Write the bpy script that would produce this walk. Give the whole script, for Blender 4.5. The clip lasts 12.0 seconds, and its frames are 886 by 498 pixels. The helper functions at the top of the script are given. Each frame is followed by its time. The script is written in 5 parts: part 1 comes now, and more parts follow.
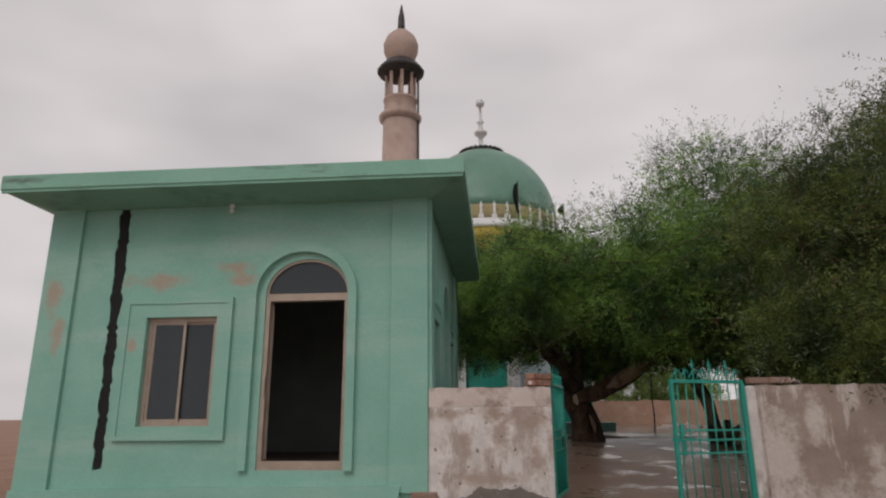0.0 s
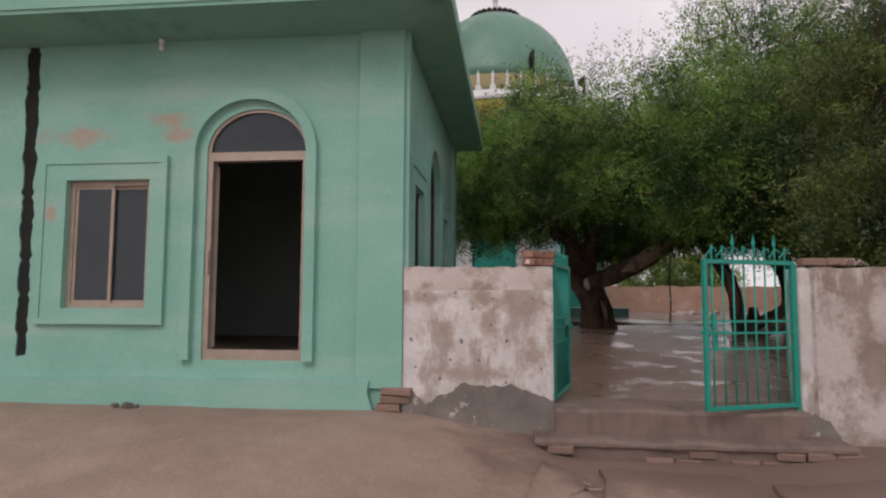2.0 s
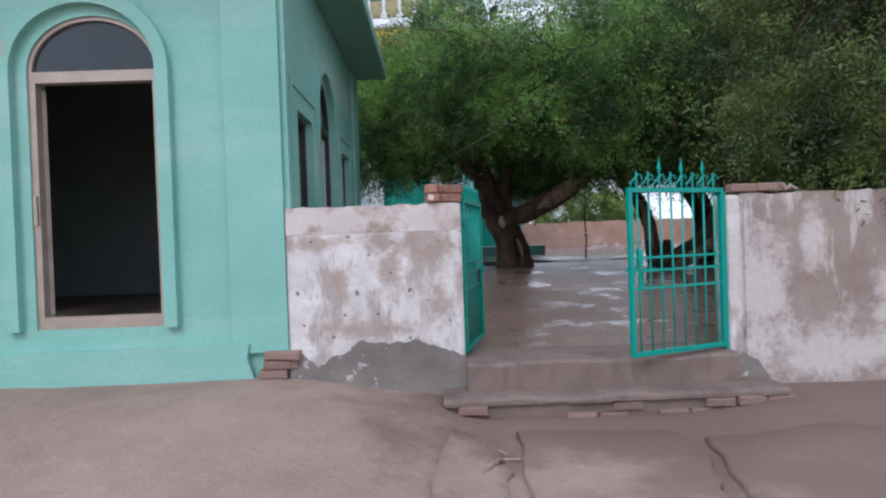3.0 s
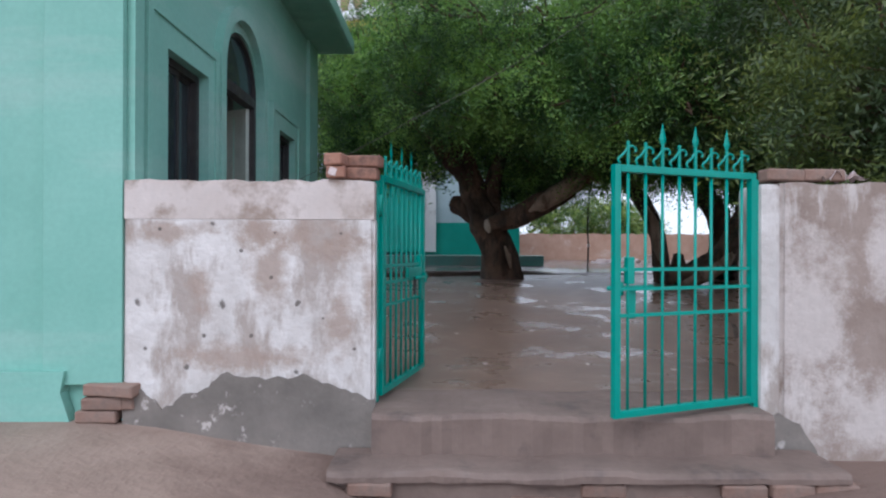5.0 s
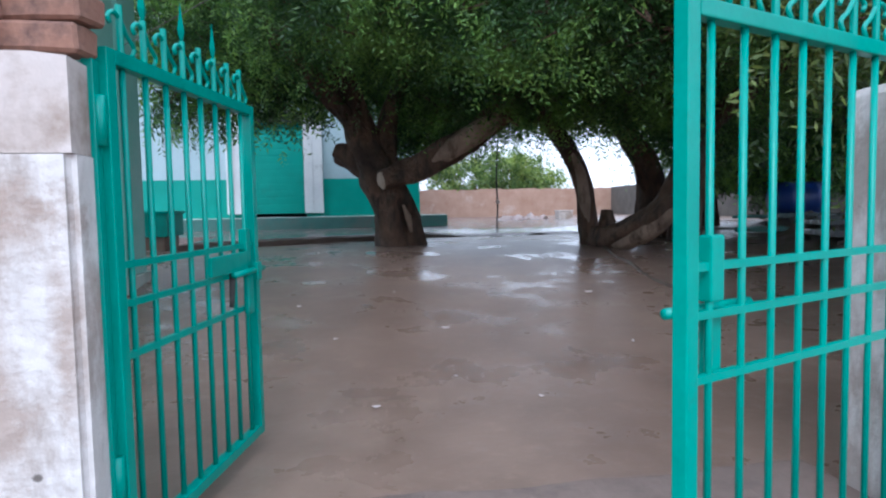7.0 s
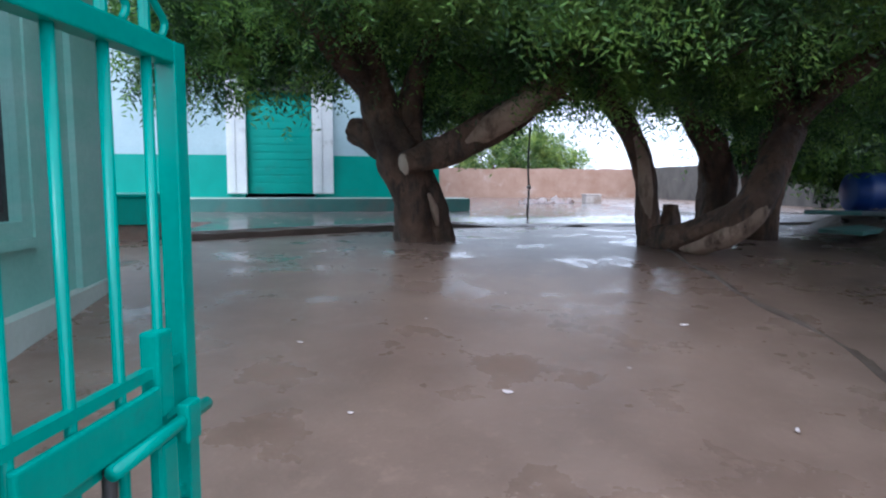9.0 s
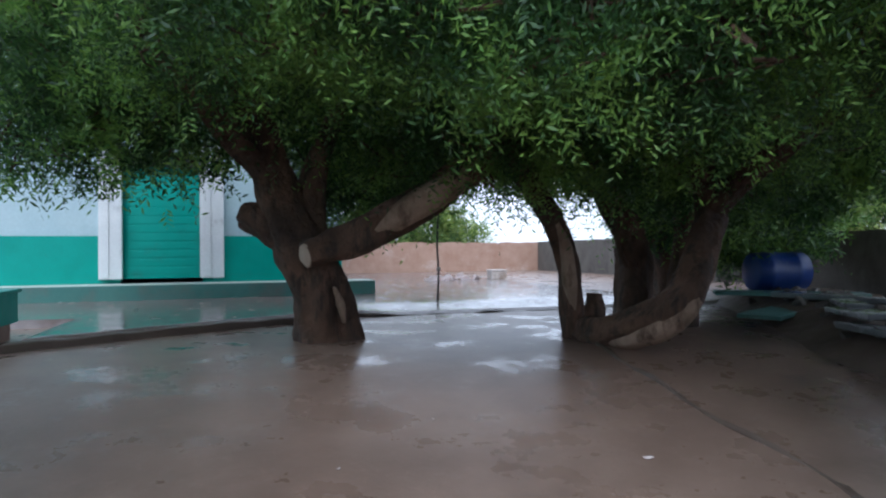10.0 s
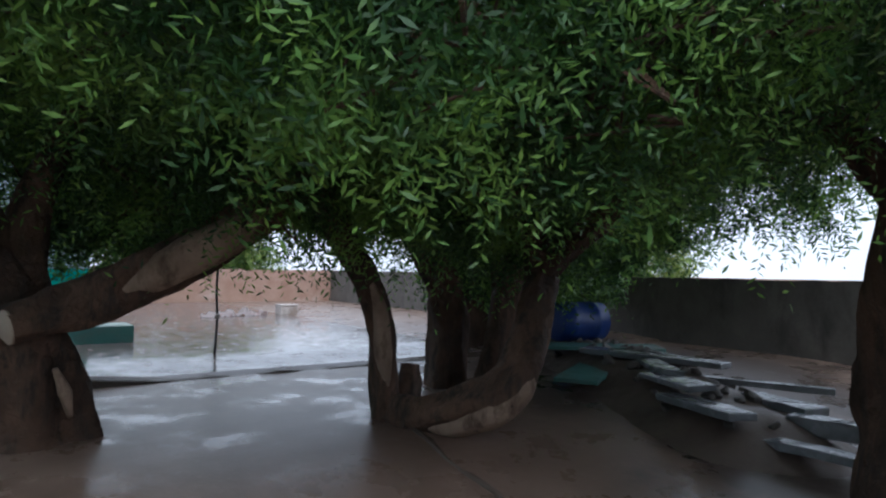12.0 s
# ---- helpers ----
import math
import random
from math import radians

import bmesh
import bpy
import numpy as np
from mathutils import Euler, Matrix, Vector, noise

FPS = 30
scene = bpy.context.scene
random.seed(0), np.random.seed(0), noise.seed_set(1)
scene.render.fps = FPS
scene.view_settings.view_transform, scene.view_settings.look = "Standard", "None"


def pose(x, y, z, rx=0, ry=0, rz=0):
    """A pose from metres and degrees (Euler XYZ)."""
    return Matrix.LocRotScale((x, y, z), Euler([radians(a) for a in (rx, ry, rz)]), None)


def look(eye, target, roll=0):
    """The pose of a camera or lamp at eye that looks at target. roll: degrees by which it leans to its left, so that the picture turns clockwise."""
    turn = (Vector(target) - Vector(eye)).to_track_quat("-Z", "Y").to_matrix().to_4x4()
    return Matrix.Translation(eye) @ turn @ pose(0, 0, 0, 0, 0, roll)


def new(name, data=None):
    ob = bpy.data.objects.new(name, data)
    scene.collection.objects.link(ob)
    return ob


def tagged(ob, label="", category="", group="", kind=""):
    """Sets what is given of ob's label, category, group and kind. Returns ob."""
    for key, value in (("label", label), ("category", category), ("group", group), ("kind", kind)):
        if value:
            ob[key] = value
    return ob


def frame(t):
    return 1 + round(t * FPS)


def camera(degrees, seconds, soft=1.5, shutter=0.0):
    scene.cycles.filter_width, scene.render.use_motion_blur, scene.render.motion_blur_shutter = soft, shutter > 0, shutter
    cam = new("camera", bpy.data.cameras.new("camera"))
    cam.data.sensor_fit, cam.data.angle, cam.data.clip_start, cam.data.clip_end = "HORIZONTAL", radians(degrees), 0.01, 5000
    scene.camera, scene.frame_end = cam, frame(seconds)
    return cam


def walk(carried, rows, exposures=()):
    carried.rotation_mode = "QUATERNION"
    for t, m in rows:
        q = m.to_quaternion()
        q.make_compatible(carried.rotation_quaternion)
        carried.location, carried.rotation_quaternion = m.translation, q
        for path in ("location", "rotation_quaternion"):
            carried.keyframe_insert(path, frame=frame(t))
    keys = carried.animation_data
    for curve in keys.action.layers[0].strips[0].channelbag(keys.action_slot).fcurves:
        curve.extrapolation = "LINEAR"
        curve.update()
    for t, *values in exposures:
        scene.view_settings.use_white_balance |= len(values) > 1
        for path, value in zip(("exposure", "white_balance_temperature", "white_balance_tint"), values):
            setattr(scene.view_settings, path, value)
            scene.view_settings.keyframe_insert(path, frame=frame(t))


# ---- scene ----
cam = camera(69.8, 12.0, soft=2.2)
PATH = [
    (0, (0.286, 0.96, 2.173), (0.126, 2.887, 2.683), -0.4),
    (0.5, (0.366, 1.287, 2.165), (0.042, 3.224, 2.539), 2.0),
    (1, (0.366, 1.713, 2.187), (0.097, 3.663, 2.539), 1.4),
    (1.5, (0.442, 2.044, 2.173), (0.38, 4.025, 2.444), -0.0),
    (2, (0.523, 2.498, 2.185), (0.303, 4.48, 2.344), 0.3),
    (2.5, (0.504, 2.989, 2.158), (0.441, 4.986, 2.257), -1.0),
    (3, (0.662, 3.38, 2.193), (0.692, 5.38, 2.167), -2.0),
    (3.5, (0.788, 3.731, 2.121), (0.731, 5.73, 2.14), -0.2),
    (5.3, (1.329, 5.274, 2.097), (1.358, 7.274, 2.1), 0.5),
    (5.5, (1.337, 5.513, 2.091), (1.447, 7.51, 2.117), 1.7),
    (6, (1.419, 5.957, 2.123), (1.55, 7.952, 2.137), -1.9),
    (6.5, (1.499, 6.485, 2.125), (1.759, 8.466, 2.042), 0.2),
    (6.7, (1.482, 6.69, 2.128), (1.797, 8.661, 2.008), -1.2),
    (8.3, (1.466, 8.03, 2.255), (1.70, 10.008, 2.107), 0.1),
    (8.5, (1.465, 8.156, 2.268), (1.711, 10.133, 2.103), 0.1),
    (9, (1.419, 8.412, 2.315), (1.7, 10.381, 2.105), 0.2),
    (9.5, (1.438, 8.809, 2.35), (1.86, 10.76, 2.211), 0.0),
    (10, (1.442, 9.219, 2.548), (2.034, 11.13, 2.553), -0.4),
    (10.5, (1.524, 9.433, 2.786), (2.162, 11.319, 2.605), -0.8),
    (11, (1.743, 9.827, 2.83), (2.641, 11.61, 2.716), 3.8),
    (11.5, (1.834, 10.163, 2.845), (2.994, 11.789, 2.742), 3.4),
    (12, (1.84, 10.449, 2.927), (3.016, 12.065, 2.999), 1.1),
]
walk(cam, [(t, look(eye, target, roll)) for t, eye, target, roll in PATH], [(0, -0.45, 7000, 15), (0.5, -0.28, 7000, 15), (1.5, -0.3, 7000, 18), (2.0, -0.14, 6900, 20), (2.45, 0.4, 5700, 16), (5.5, 0.5, 5600, 11), (6.5, 0.85, 5400, 10), (8.5, 1.36, 5250, 9), (9.5, 1.06, 5300, 11), (10, 0.88, 5350, 8), (11, 0.66, 5400, 7), (12, 0.58, 5450, 7)])

# ---------------------------------------------------------------- world and light
world = bpy.data.worlds.new("overcast_world")
scene.world = world
world.use_nodes = True
wn, wl = world.node_tree.nodes, world.node_tree.links
wn.clear()
w_out, w_bg = wn.new("ShaderNodeOutputWorld"), wn.new("ShaderNodeBackground")
w_sky, w_mix, w_noise, w_ramp = wn.new("ShaderNodeTexSky"), wn.new("ShaderNodeMix"), wn.new("ShaderNodeTexNoise"), wn.new("ShaderNodeValToRGB")
w_tc, w_map, w_gain = wn.new("ShaderNodeTexCoord"), wn.new("ShaderNodeMapping"), wn.new("ShaderNodeMix")
w_sky.sky_type, w_sky.sun_disc = "NISHITA", False
w_sky.sun_elevation, w_sky.sun_rotation = radians(42), radians(198)
w_mix.data_type = w_gain.data_type = "RGBA"
w_gain.blend_type = "MULTIPLY"
w_gain.inputs[0].default_value = 1.0
w_gain.inputs[7].default_value = (0.09, 0.09, 0.09, 1)
wl.new(w_sky.outputs[0], w_gain.inputs[6])
w_map.inputs["Scale"].default_value = (1.0, 1.0, 2.2)
wl.new(w_tc.outputs["Generated"], w_map.inputs[0])
wl.new(w_map.outputs[0], w_noise.inputs["Vector"])
w_noise.inputs["Scale"].default_value, w_noise.inputs["Detail"].default_value, w_noise.inputs["Roughness"].default_value = 2.1, 3.0, 0.45
w_ramp.color_ramp.elements[0].position, w_ramp.color_ramp.elements[0].color = 0.3, (0.68, 0.685, 0.73, 1)
w_ramp.color_ramp.elements[1].position, w_ramp.color_ramp.elements[1].color = 0.7, (1.07, 1.07, 1.10, 1)
wl.new(w_noise.outputs[0], w_ramp.inputs[0])
w_mix.inputs[0].default_value = 0.93
wl.new(w_gain.outputs[2], w_mix.inputs[6])
wl.new(w_ramp.outputs[0], w_mix.inputs[7])
wl.new(w_mix.outputs[2], w_bg.inputs[0])
w_bg.inputs[1].default_value = 1.0
wl.new(w_bg.outputs[0], w_out.inputs[0])

sun = new("sun", bpy.data.lights.new("sun", "SUN"))
sun.data.energy, sun.data.angle, sun.data.color = 0.95, radians(25), (1.0, 0.97, 0.93)
sun.matrix_world = pose(0, 0, 20, 48, 0, -18)


# ---------------------------------------------------------------- materials
def links_of(name):
    m = bpy.data.materials.new(name)
    m.use_nodes = True
    n, l = m.node_tree.nodes, m.node_tree.links
    return m, n, l, n["Principled BSDF"]


def noise_node(n, l, vec, scale, detail=4.0, rough=0.55, stretch=None):
    t = n.new("ShaderNodeTexNoise")
    t.inputs["Scale"].default_value, t.inputs["Detail"].default_value, t.inputs["Roughness"].default_value = scale, detail, rough
    if stretch:
        mp = n.new("ShaderNodeMapping")
        mp.inputs["Scale"].default_value = stretch
        l.new(vec, mp.inputs[0])
        vec = mp.outputs[0]
    l.new(vec, t.inputs["Vector"])
    return t.outputs[0]


def ramp_node(n, l, fac, a, b, ca=0.0, cb=1.0):
    r = n.new("ShaderNodeMapRange")
    r.inputs["From Min"].default_value, r.inputs["From Max"].default_value = a, b
    r.inputs["To Min"].default_value, r.inputs["To Max"].default_value = ca, cb
    l.new(fac, r.inputs[0])
    return r.outputs[0]


def mixer(n, l, fac, a, b):
    m = n.new("ShaderNodeMix")
    m.data_type = "RGBA"
    if isinstance(fac, float):
        m.inputs[0].default_value = fac
    else:
        l.new(fac, m.inputs[0])
    for k, c in ((6, a), (7, b)):
        if isinstance(c, tuple):
            m.inputs[k].default_value = (*c, 1)
        else:
            l.new(c, m.inputs[k])
    return m.outputs[2]


def surface(name, c1, c2, scale=3.0, stain=None, stain_at=(0.55, 0.7), stain_scale=1.2, stain_stretch=None, rough=(0.6, 0.85), bump=0.3, grain=40.0,
            bump_size=0.004, metal=0.0, random_tone=0.0, island=False, patches=(), patch_colour=None, spots=()):
    """Paint, plaster, mud or metal with variation at two scales, stains of their own shape and fine relief."""
    m, n, l, p = links_of(name)
    vec = n.new("ShaderNodeTexCoord").outputs["Object"]
    col = mixer(n, l, ramp_node(n, l, noise_node(n, l, vec, scale), 0.3, 0.7), c1, c2)
    fine = noise_node(n, l, vec, grain, 5.0)
    if stain:
        s = noise_node(n, l, vec, stain_scale, 6.0, 0.65, stain_stretch)
        col = mixer(n, l, ramp_node(n, l, s, *stain_at), col, stain)
    if patches:
        wob = ramp_node(n, l, noise_node(n, l, vec, 4.2, 8.0, 0.75), 0.25, 0.75, -0.85, 0.85)
        for x, y, z, rx, rz in patches:
            mp = n.new("ShaderNodeMapping")
            mp.inputs["Location"].default_value = (-x / rx, 0, -z / rz)
            mp.inputs["Scale"].default_value = (1 / rx, 0.0, 1 / rz)
            l.new(vec, mp.inputs[0])
            ln = n.new("ShaderNodeVectorMath")
            ln.operation = "LENGTH"
            l.new(mp.outputs[0], ln.inputs[0])
            ad = n.new("ShaderNodeMath")
            ad.operation = "ADD"
            l.new(ln.outputs["Value"], ad.inputs[0])
            l.new(wob, ad.inputs[1])
            col = mixer(n, l, ramp_node(n, l, ad.outputs[0], 1.05, 0.35, 0.0, 0.8), col, patch_colour)
    for x, z, r in spots:
        mp = n.new("ShaderNodeMapping")
        mp.inputs["Location"].default_value, mp.inputs["Scale"].default_value = (-x / r, 0, -z / r), (1 / r, 0, 1 / r)
        l.new(vec, mp.inputs[0])
        ln = n.new("ShaderNodeVectorMath")
        ln.operation = "LENGTH"
        l.new(mp.outputs[0], ln.inputs[0])
        ad = n.new("ShaderNodeMath")
        ad.operation = "ADD"
        l.new(ln.outputs["Value"], ad.inputs[0])
        l.new(ramp_node(n, l, fine, 0.25, 0.75, -0.7, 0.7), ad.inputs[1])
        col = mixer(n, l, ramp_node(n, l, ad.outputs[0], 1.0, 0.5, 0.0, 0.85), col, (0.09, 0.075, 0.065))
    if random_tone:
        src = n.new("ShaderNodeNewGeometry").outputs["Random Per Island"] if island else n.new("ShaderNodeObjectInfo").outputs["Random"]
        h = n.new("ShaderNodeHueSaturation")
        l.new(ramp_node(n, l, src, 0, 1, 1 - random_tone, 1 + random_tone), h.inputs["Value"])
        l.new(col, h.inputs["Color"])
        col = h.outputs[0]
    col = mixer(n, l, ramp_node(n, l, fine, 0.35, 0.75, 0.0, 0.16), col, (c1[0] * 0.45, c1[1] * 0.45, c1[2] * 0.45))
    l.new(col, p.inputs["Base Color"])
    l.new(ramp_node(n, l, noise_node(n, l, vec, scale * 2.3), 0.3, 0.7, *rough), p.inputs["Roughness"])
    p.inputs["Metallic"].default_value = metal
    b = n.new("ShaderNodeBump")
    b.inputs["Strength"].default_value, b.inputs["Distance"].default_value = bump, bump_size
    l.new(fine, b.inputs["Height"])
    l.new(b.outputs[0], p.inputs["Normal"])
    return m


M_PAINT = surface("pale_green_paint", (0.20, 0.45, 0.37), (0.25, 0.51, 0.43), 1.3, (0.36, 0.54, 0.48), (0.48, 0.75), 0.9, (0.35, 0.35, 2.2), (0.55, 0.8), 0.25, 30,
                  patches=((-3.95, 8.5, 3.87, 0.42, 0.13), (-2.98, 8.5, 4.02, 0.26, 0.10), (-2.85, 8.5, 3.84, 0.25, 0.09), (-5.33, 8.5, 3.75, 0.12, 0.3), (-5.2, 8.5, 3.2, 0.1, 0.22),
                           (-4.22, 8.5, 3.05, 0.07, 0.1)),
                  patch_colour=(0.42, 0.30, 0.23))
# Darker copy of the green: eaves shade is put into the soffit colour.
M_PAINT_SHADE = surface("shaded_soffit_green", (0.17, 0.38, 0.30), (0.21, 0.44, 0.35), 1.6, (0.10, 0.20, 0.16), (0.55, 0.8), 1.5, None, (0.6, 0.85), 0.3, 26)
M_PLINTH_WHITE = surface("faded_lime_paint", (0.42, 0.50, 0.44), (0.50, 0.56, 0.50), 2.0, (0.25, 0.30, 0.26), (0.55, 0.8), 1.8, None, (0.6, 0.85), 0.3, 26)
M_FASCIA = surface("fascia_green_paint", (0.19, 0.42, 0.33), (0.24, 0.49, 0.39), 1.1, (0.10, 0.16, 0.13), (0.60, 0.72), 1.6, (0.5, 0.5, 2.5), (0.55, 0.8), 0.3, 28)
M_ALU = surface("weathered_beige_aluminium", (0.37, 0.295, 0.235), (0.45, 0.37, 0.31), 6.0, (0.22, 0.15, 0.10), (0.6, 0.8), 5.0, None, (0.35, 0.55), 0.1, 60, metal=0.25)
M_WHITEWASH = surface("stained_whitewash", (0.54, 0.505, 0.48), (0.72, 0.69, 0.67), 4.2, (0.40, 0.345, 0.31), (0.50, 0.60), 3.1, (1.2, 1.0, 0.5), (0.75, 0.95), 0.8, 18, 0.016,
                      patches=((0.42, 8.5, 2.19, 0.42, 0.10), (0.30, 8.5, 2.02, 0.16, 0.26), (0.70, 8.5, 1.72, 0.08, 0.24), (-0.25, 8.5, 2.2, 0.28, 0.07), (0.62, 8.5, 2.12, 0.3, 0.09), (0.15, 8.5, 1.5, 0.5, 0.08),
                               (-0.1, 8.5, 1.9, 0.09, 0.16), (0.86, 8.5, 1.9, 0.05, 0.3)),
                      patch_colour=(0.36, 0.275, 0.225),
                      spots=((-0.44, 1.81, 0.024), (0.03, 1.80, 0.028), (-0.07, 1.62, 0.016), (-0.17, 1.44, 0.02), (0.46, 1.80, 0.018), (0.45, 1.42, 0.02), (-0.32, 2.22, 0.012), (-0.02, 2.25, 0.016), (0.7, 2.2, 0.012), (0.6, 1.72, 0.012), (0.59, 2.335, 0.016), (0.62, 2.36, 0.014), (0.645, 2.395, 0.017), (0.675, 2.42, 0.014), (0.70, 2.45, 0.016), (0.66, 2.36, 0.01), (0.2, 1.62, 0.014), (0.31, 1.95, 0.012), (-0.4, 1.55, 0.014), (0.33, 2.2, 0.01), (0.78, 1.55, 0.012), (0.14, 2.1, 0.012)))
M_WHITEWASH_WORN = surface("badly_stained_whitewash", (0.26, 0.198, 0.165), (0.37, 0.30, 0.26), 2.6, (0.55, 0.50, 0.47), (0.51, 0.58), 2.4, (1.5, 1.0, 0.4), (0.75, 0.95), 0.7, 20, 0.012,
                           patches=((3.3, 8.5, 1.75, 0.3, 0.75), (3.9, 8.5, 1.2, 1.4, 0.28), (4.35, 8.5, 1.5, 0.14, 0.4), (3.75, 8.5, 2.1, 0.12, 0.3)), patch_colour=(0.62, 0.565, 0.535))
M_WALLTOP = surface("bare_cement_render", (0.52, 0.45, 0.41), (0.66, 0.60, 0.57), 3.0, (0.33, 0.26, 0.215), (0.48, 0.6), 2.6, None, (0.75, 0.95), 0.5, 24, 0.008)
M_CEMENT = surface("damp_cement_render", (0.14, 0.125, 0.11), (0.25, 0.22, 0.195), 2.6, (0.52, 0.47, 0.44), (0.605, 0.66), 6.5, None, (0.7, 0.9), 0.6, 30, 0.008)
M_BRICK = surface("fired_brick", (0.30, 0.145, 0.10), (0.40, 0.22, 0.155), 11.0, (0.15, 0.085, 0.07), (0.5, 0.68), 9.0, None, (0.75, 0.95), 0.6, 50, 0.005, random_tone=0.38)
M_BRICKDUST = surface("dusty_worn_brick", (0.24, 0.15, 0.115), (0.30, 0.20, 0.16), 9.0, (0.2, 0.15, 0.125), (0.5, 0.7), 8.0, None, (0.8, 0.95), 0.7, 50, 0.006, random_tone=0.15)
M_BRICKFAR = surface("old_brickwork", (0.34, 0.20, 0.14), (0.44, 0.29, 0.22), 2.0, (0.55, 0.44, 0.38), (0.55, 0.72), 1.1, None, (0.8, 0.95), 0.6, 14, 0.02)
M_GATE = surface("teal_green_gloss_paint", (0.000, 0.27, 0.21), (0.004, 0.33, 0.26), 5.0, (0.01, 0.17, 0.13), (0.62, 0.8), 7.0, None, (0.28, 0.45), 0.12, 60)
M_TEAL = surface("teal_wall_paint", (0.004, 0.27, 0.21), (0.012, 0.33, 0.26), 1.4, (0.02, 0.20, 0.16), (0.6, 0.8), 1.6, None, (0.45, 0.65), 0.2, 30)
M_PLATFORM = surface("dull_teal_edge_paint", (0.05, 0.16, 0.14), (0.09, 0.22, 0.19), 1.4, (0.12, 0.15, 0.13), (0.5, 0.7), 1.6, None, (0.45, 0.65), 0.3, 30)
M_DARKMUD = surface("dark_muddy_earth", (0.10, 0.072, 0.056), (0.15, 0.11, 0.086), 3.0, None, rough=(0.4, 0.7), bump=0.5, grain=26, bump_size=0.008)
M_PALE = surface("pale_blue_wall_paint", (0.38, 0.50, 0.54), (0.46, 0.57, 0.60), 1.0, (0.30, 0.40, 0.43), (0.55, 0.8), 1.2, (1, 1, 0.5), (0.6, 0.85), 0.2, 30)
M_WHITE = surface("white_lime_paint", (0.66, 0.68, 0.69), (0.76, 0.77, 0.77), 2.0, (0.45, 0.45, 0.44), (0.6, 0.8), 2.2, None, (0.6, 0.85), 0.25, 30)
M_DOME = surface("dome_green_paint", (0.10, 0.24, 0.18), (0.14, 0.30, 0.23), 0.8, (0.28, 0.38, 0.33), (0.55, 0.75), 0.9, (1, 1, 0.6), (0.35, 0.55), 0.2, 12)
M_GOLD = surface("ochre_band_paint", (0.30, 0.25, 0.12), (0.36, 0.31, 0.16), 2.0, (0.20, 0.20, 0.12), (0.55, 0.75), 2.0, None, (0.6, 0.8), 0.2, 20)
M_YELLOW = surface("yellow_drum_paint", (0.38, 0.30, 0.04), (0.44, 0.36, 0.07), 2.0, None, rough=(0.6, 0.8), bump=0.2, grain=20)
M_MINARET = surface("minaret_plaster", (0.40, 0.29, 0.25), (0.50, 0.38, 0.33), 1.6, (0.26, 0.18, 0.15), (0.55, 0.75), 1.6, (1, 1, 0.5), (0.75, 0.95), 0.3, 14)
M_DARKMETAL = surface("dark_weathered_metal", (0.04, 0.04, 0.045), (0.07, 0.065, 0.06), 6.0, None, rough=(0.45, 0.7), bump=0.15, grain=40, metal=0.4)
M_STEEL = surface("pale_finial_metal", (0.55, 0.55, 0.56), (0.66, 0.66, 0.66), 3.0, None, rough=(0.35, 0.55), bump=0.1, grain=30, metal=0.4)
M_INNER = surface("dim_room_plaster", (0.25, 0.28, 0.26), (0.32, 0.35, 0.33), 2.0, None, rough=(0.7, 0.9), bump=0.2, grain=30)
M_BARK = surface("brown_bark", (0.035, 0.021, 0.015), (0.19, 0.108, 0.068), 1.7, (0.05, 0.034, 0.025), (0.48, 0.62), 5.0, (1.6, 1.6, 0.4), (0.75, 0.95), 1.0, 16, 0.05)
# Pale wood for the bare trunk patch and for light painted on limbs.
M_PALEWOOD = surface("bare_and_lit_wood", (0.22, 0.15, 0.105), (0.42, 0.30, 0.22), 3.0, (0.12, 0.075, 0.05), (0.5, 0.66), 4.0, (1.6, 1.6, 0.5), (0.75, 0.95), 0.7, 18, 0.03)
M_WOODCUT = surface("worn_pale_wood", (0.36, 0.28, 0.21), (0.45, 0.36, 0.28), 6.0, None, rough=(0.7, 0.9), bump=0.3, grain=30)
M_PLANK = surface("wet_grey_stone_slab", (0.16, 0.17, 0.18), (0.24, 0.25, 0.26), 3.0, (0.08, 0.08, 0.08), (0.6, 0.75), 3.0, None, (0.12, 0.35), 0.25, 30, random_tone=0.2)
# Side wall render, with the shade of the trees above put into its colour.
M_SHADEWALL = surface("shade_dark_render", (0.10, 0.09, 0.08), (0.15, 0.135, 0.12), 1.6, (0.06, 0.055, 0.05), (0.5, 0.68), 1.4, (1, 1, 0.4), (0.75, 0.95), 0.5, 20, 0.01)
M_BLUE = surface("blue_plastic", (0.01, 0.035, 0.17), (0.014, 0.05, 0.22), 3.0, None, rough=(0.35, 0.5), bump=0.1, grain=30)
M_CLOTH = surface("pale_rag_cloth", (0.62, 0.52, 0.50), (0.70, 0.62, 0.60), 6.0, (0.45, 0.25, 0.22), (0.55, 0.7), 5.0, None, (0.8, 0.95), 0.3, 60)
M_BLACKCLOTH = surface("dark_flag_cloth", (0.015, 0.02, 0.02), (0.02, 0.03, 0.03), 6.0, None, rough=(0.8, 0.95), bump=0.2, grain=50)
M_STEP = surface("worn_step_mortar", (0.165, 0.118, 0.098), (0.23, 0.168, 0.14), 3.0, (0.105, 0.08, 0.07), (0.55, 0.7), 3.2, None, (0.55, 0.85), 0.6, 26, 0.008)
M_CRACKFILL = surface("black_crack_fill", (0.008, 0.009, 0.009), (0.014, 0.015, 0.014), 6.0, None, rough=(0.85, 0.95), bump=0.6, grain=30)
M_KERB = surface("damp_dark_kerb", (0.075, 0.065, 0.057), (0.13, 0.11, 0.095), 3.0, None, rough=(0.4, 0.7), bump=0.5, grain=26, bump_size=0.008)
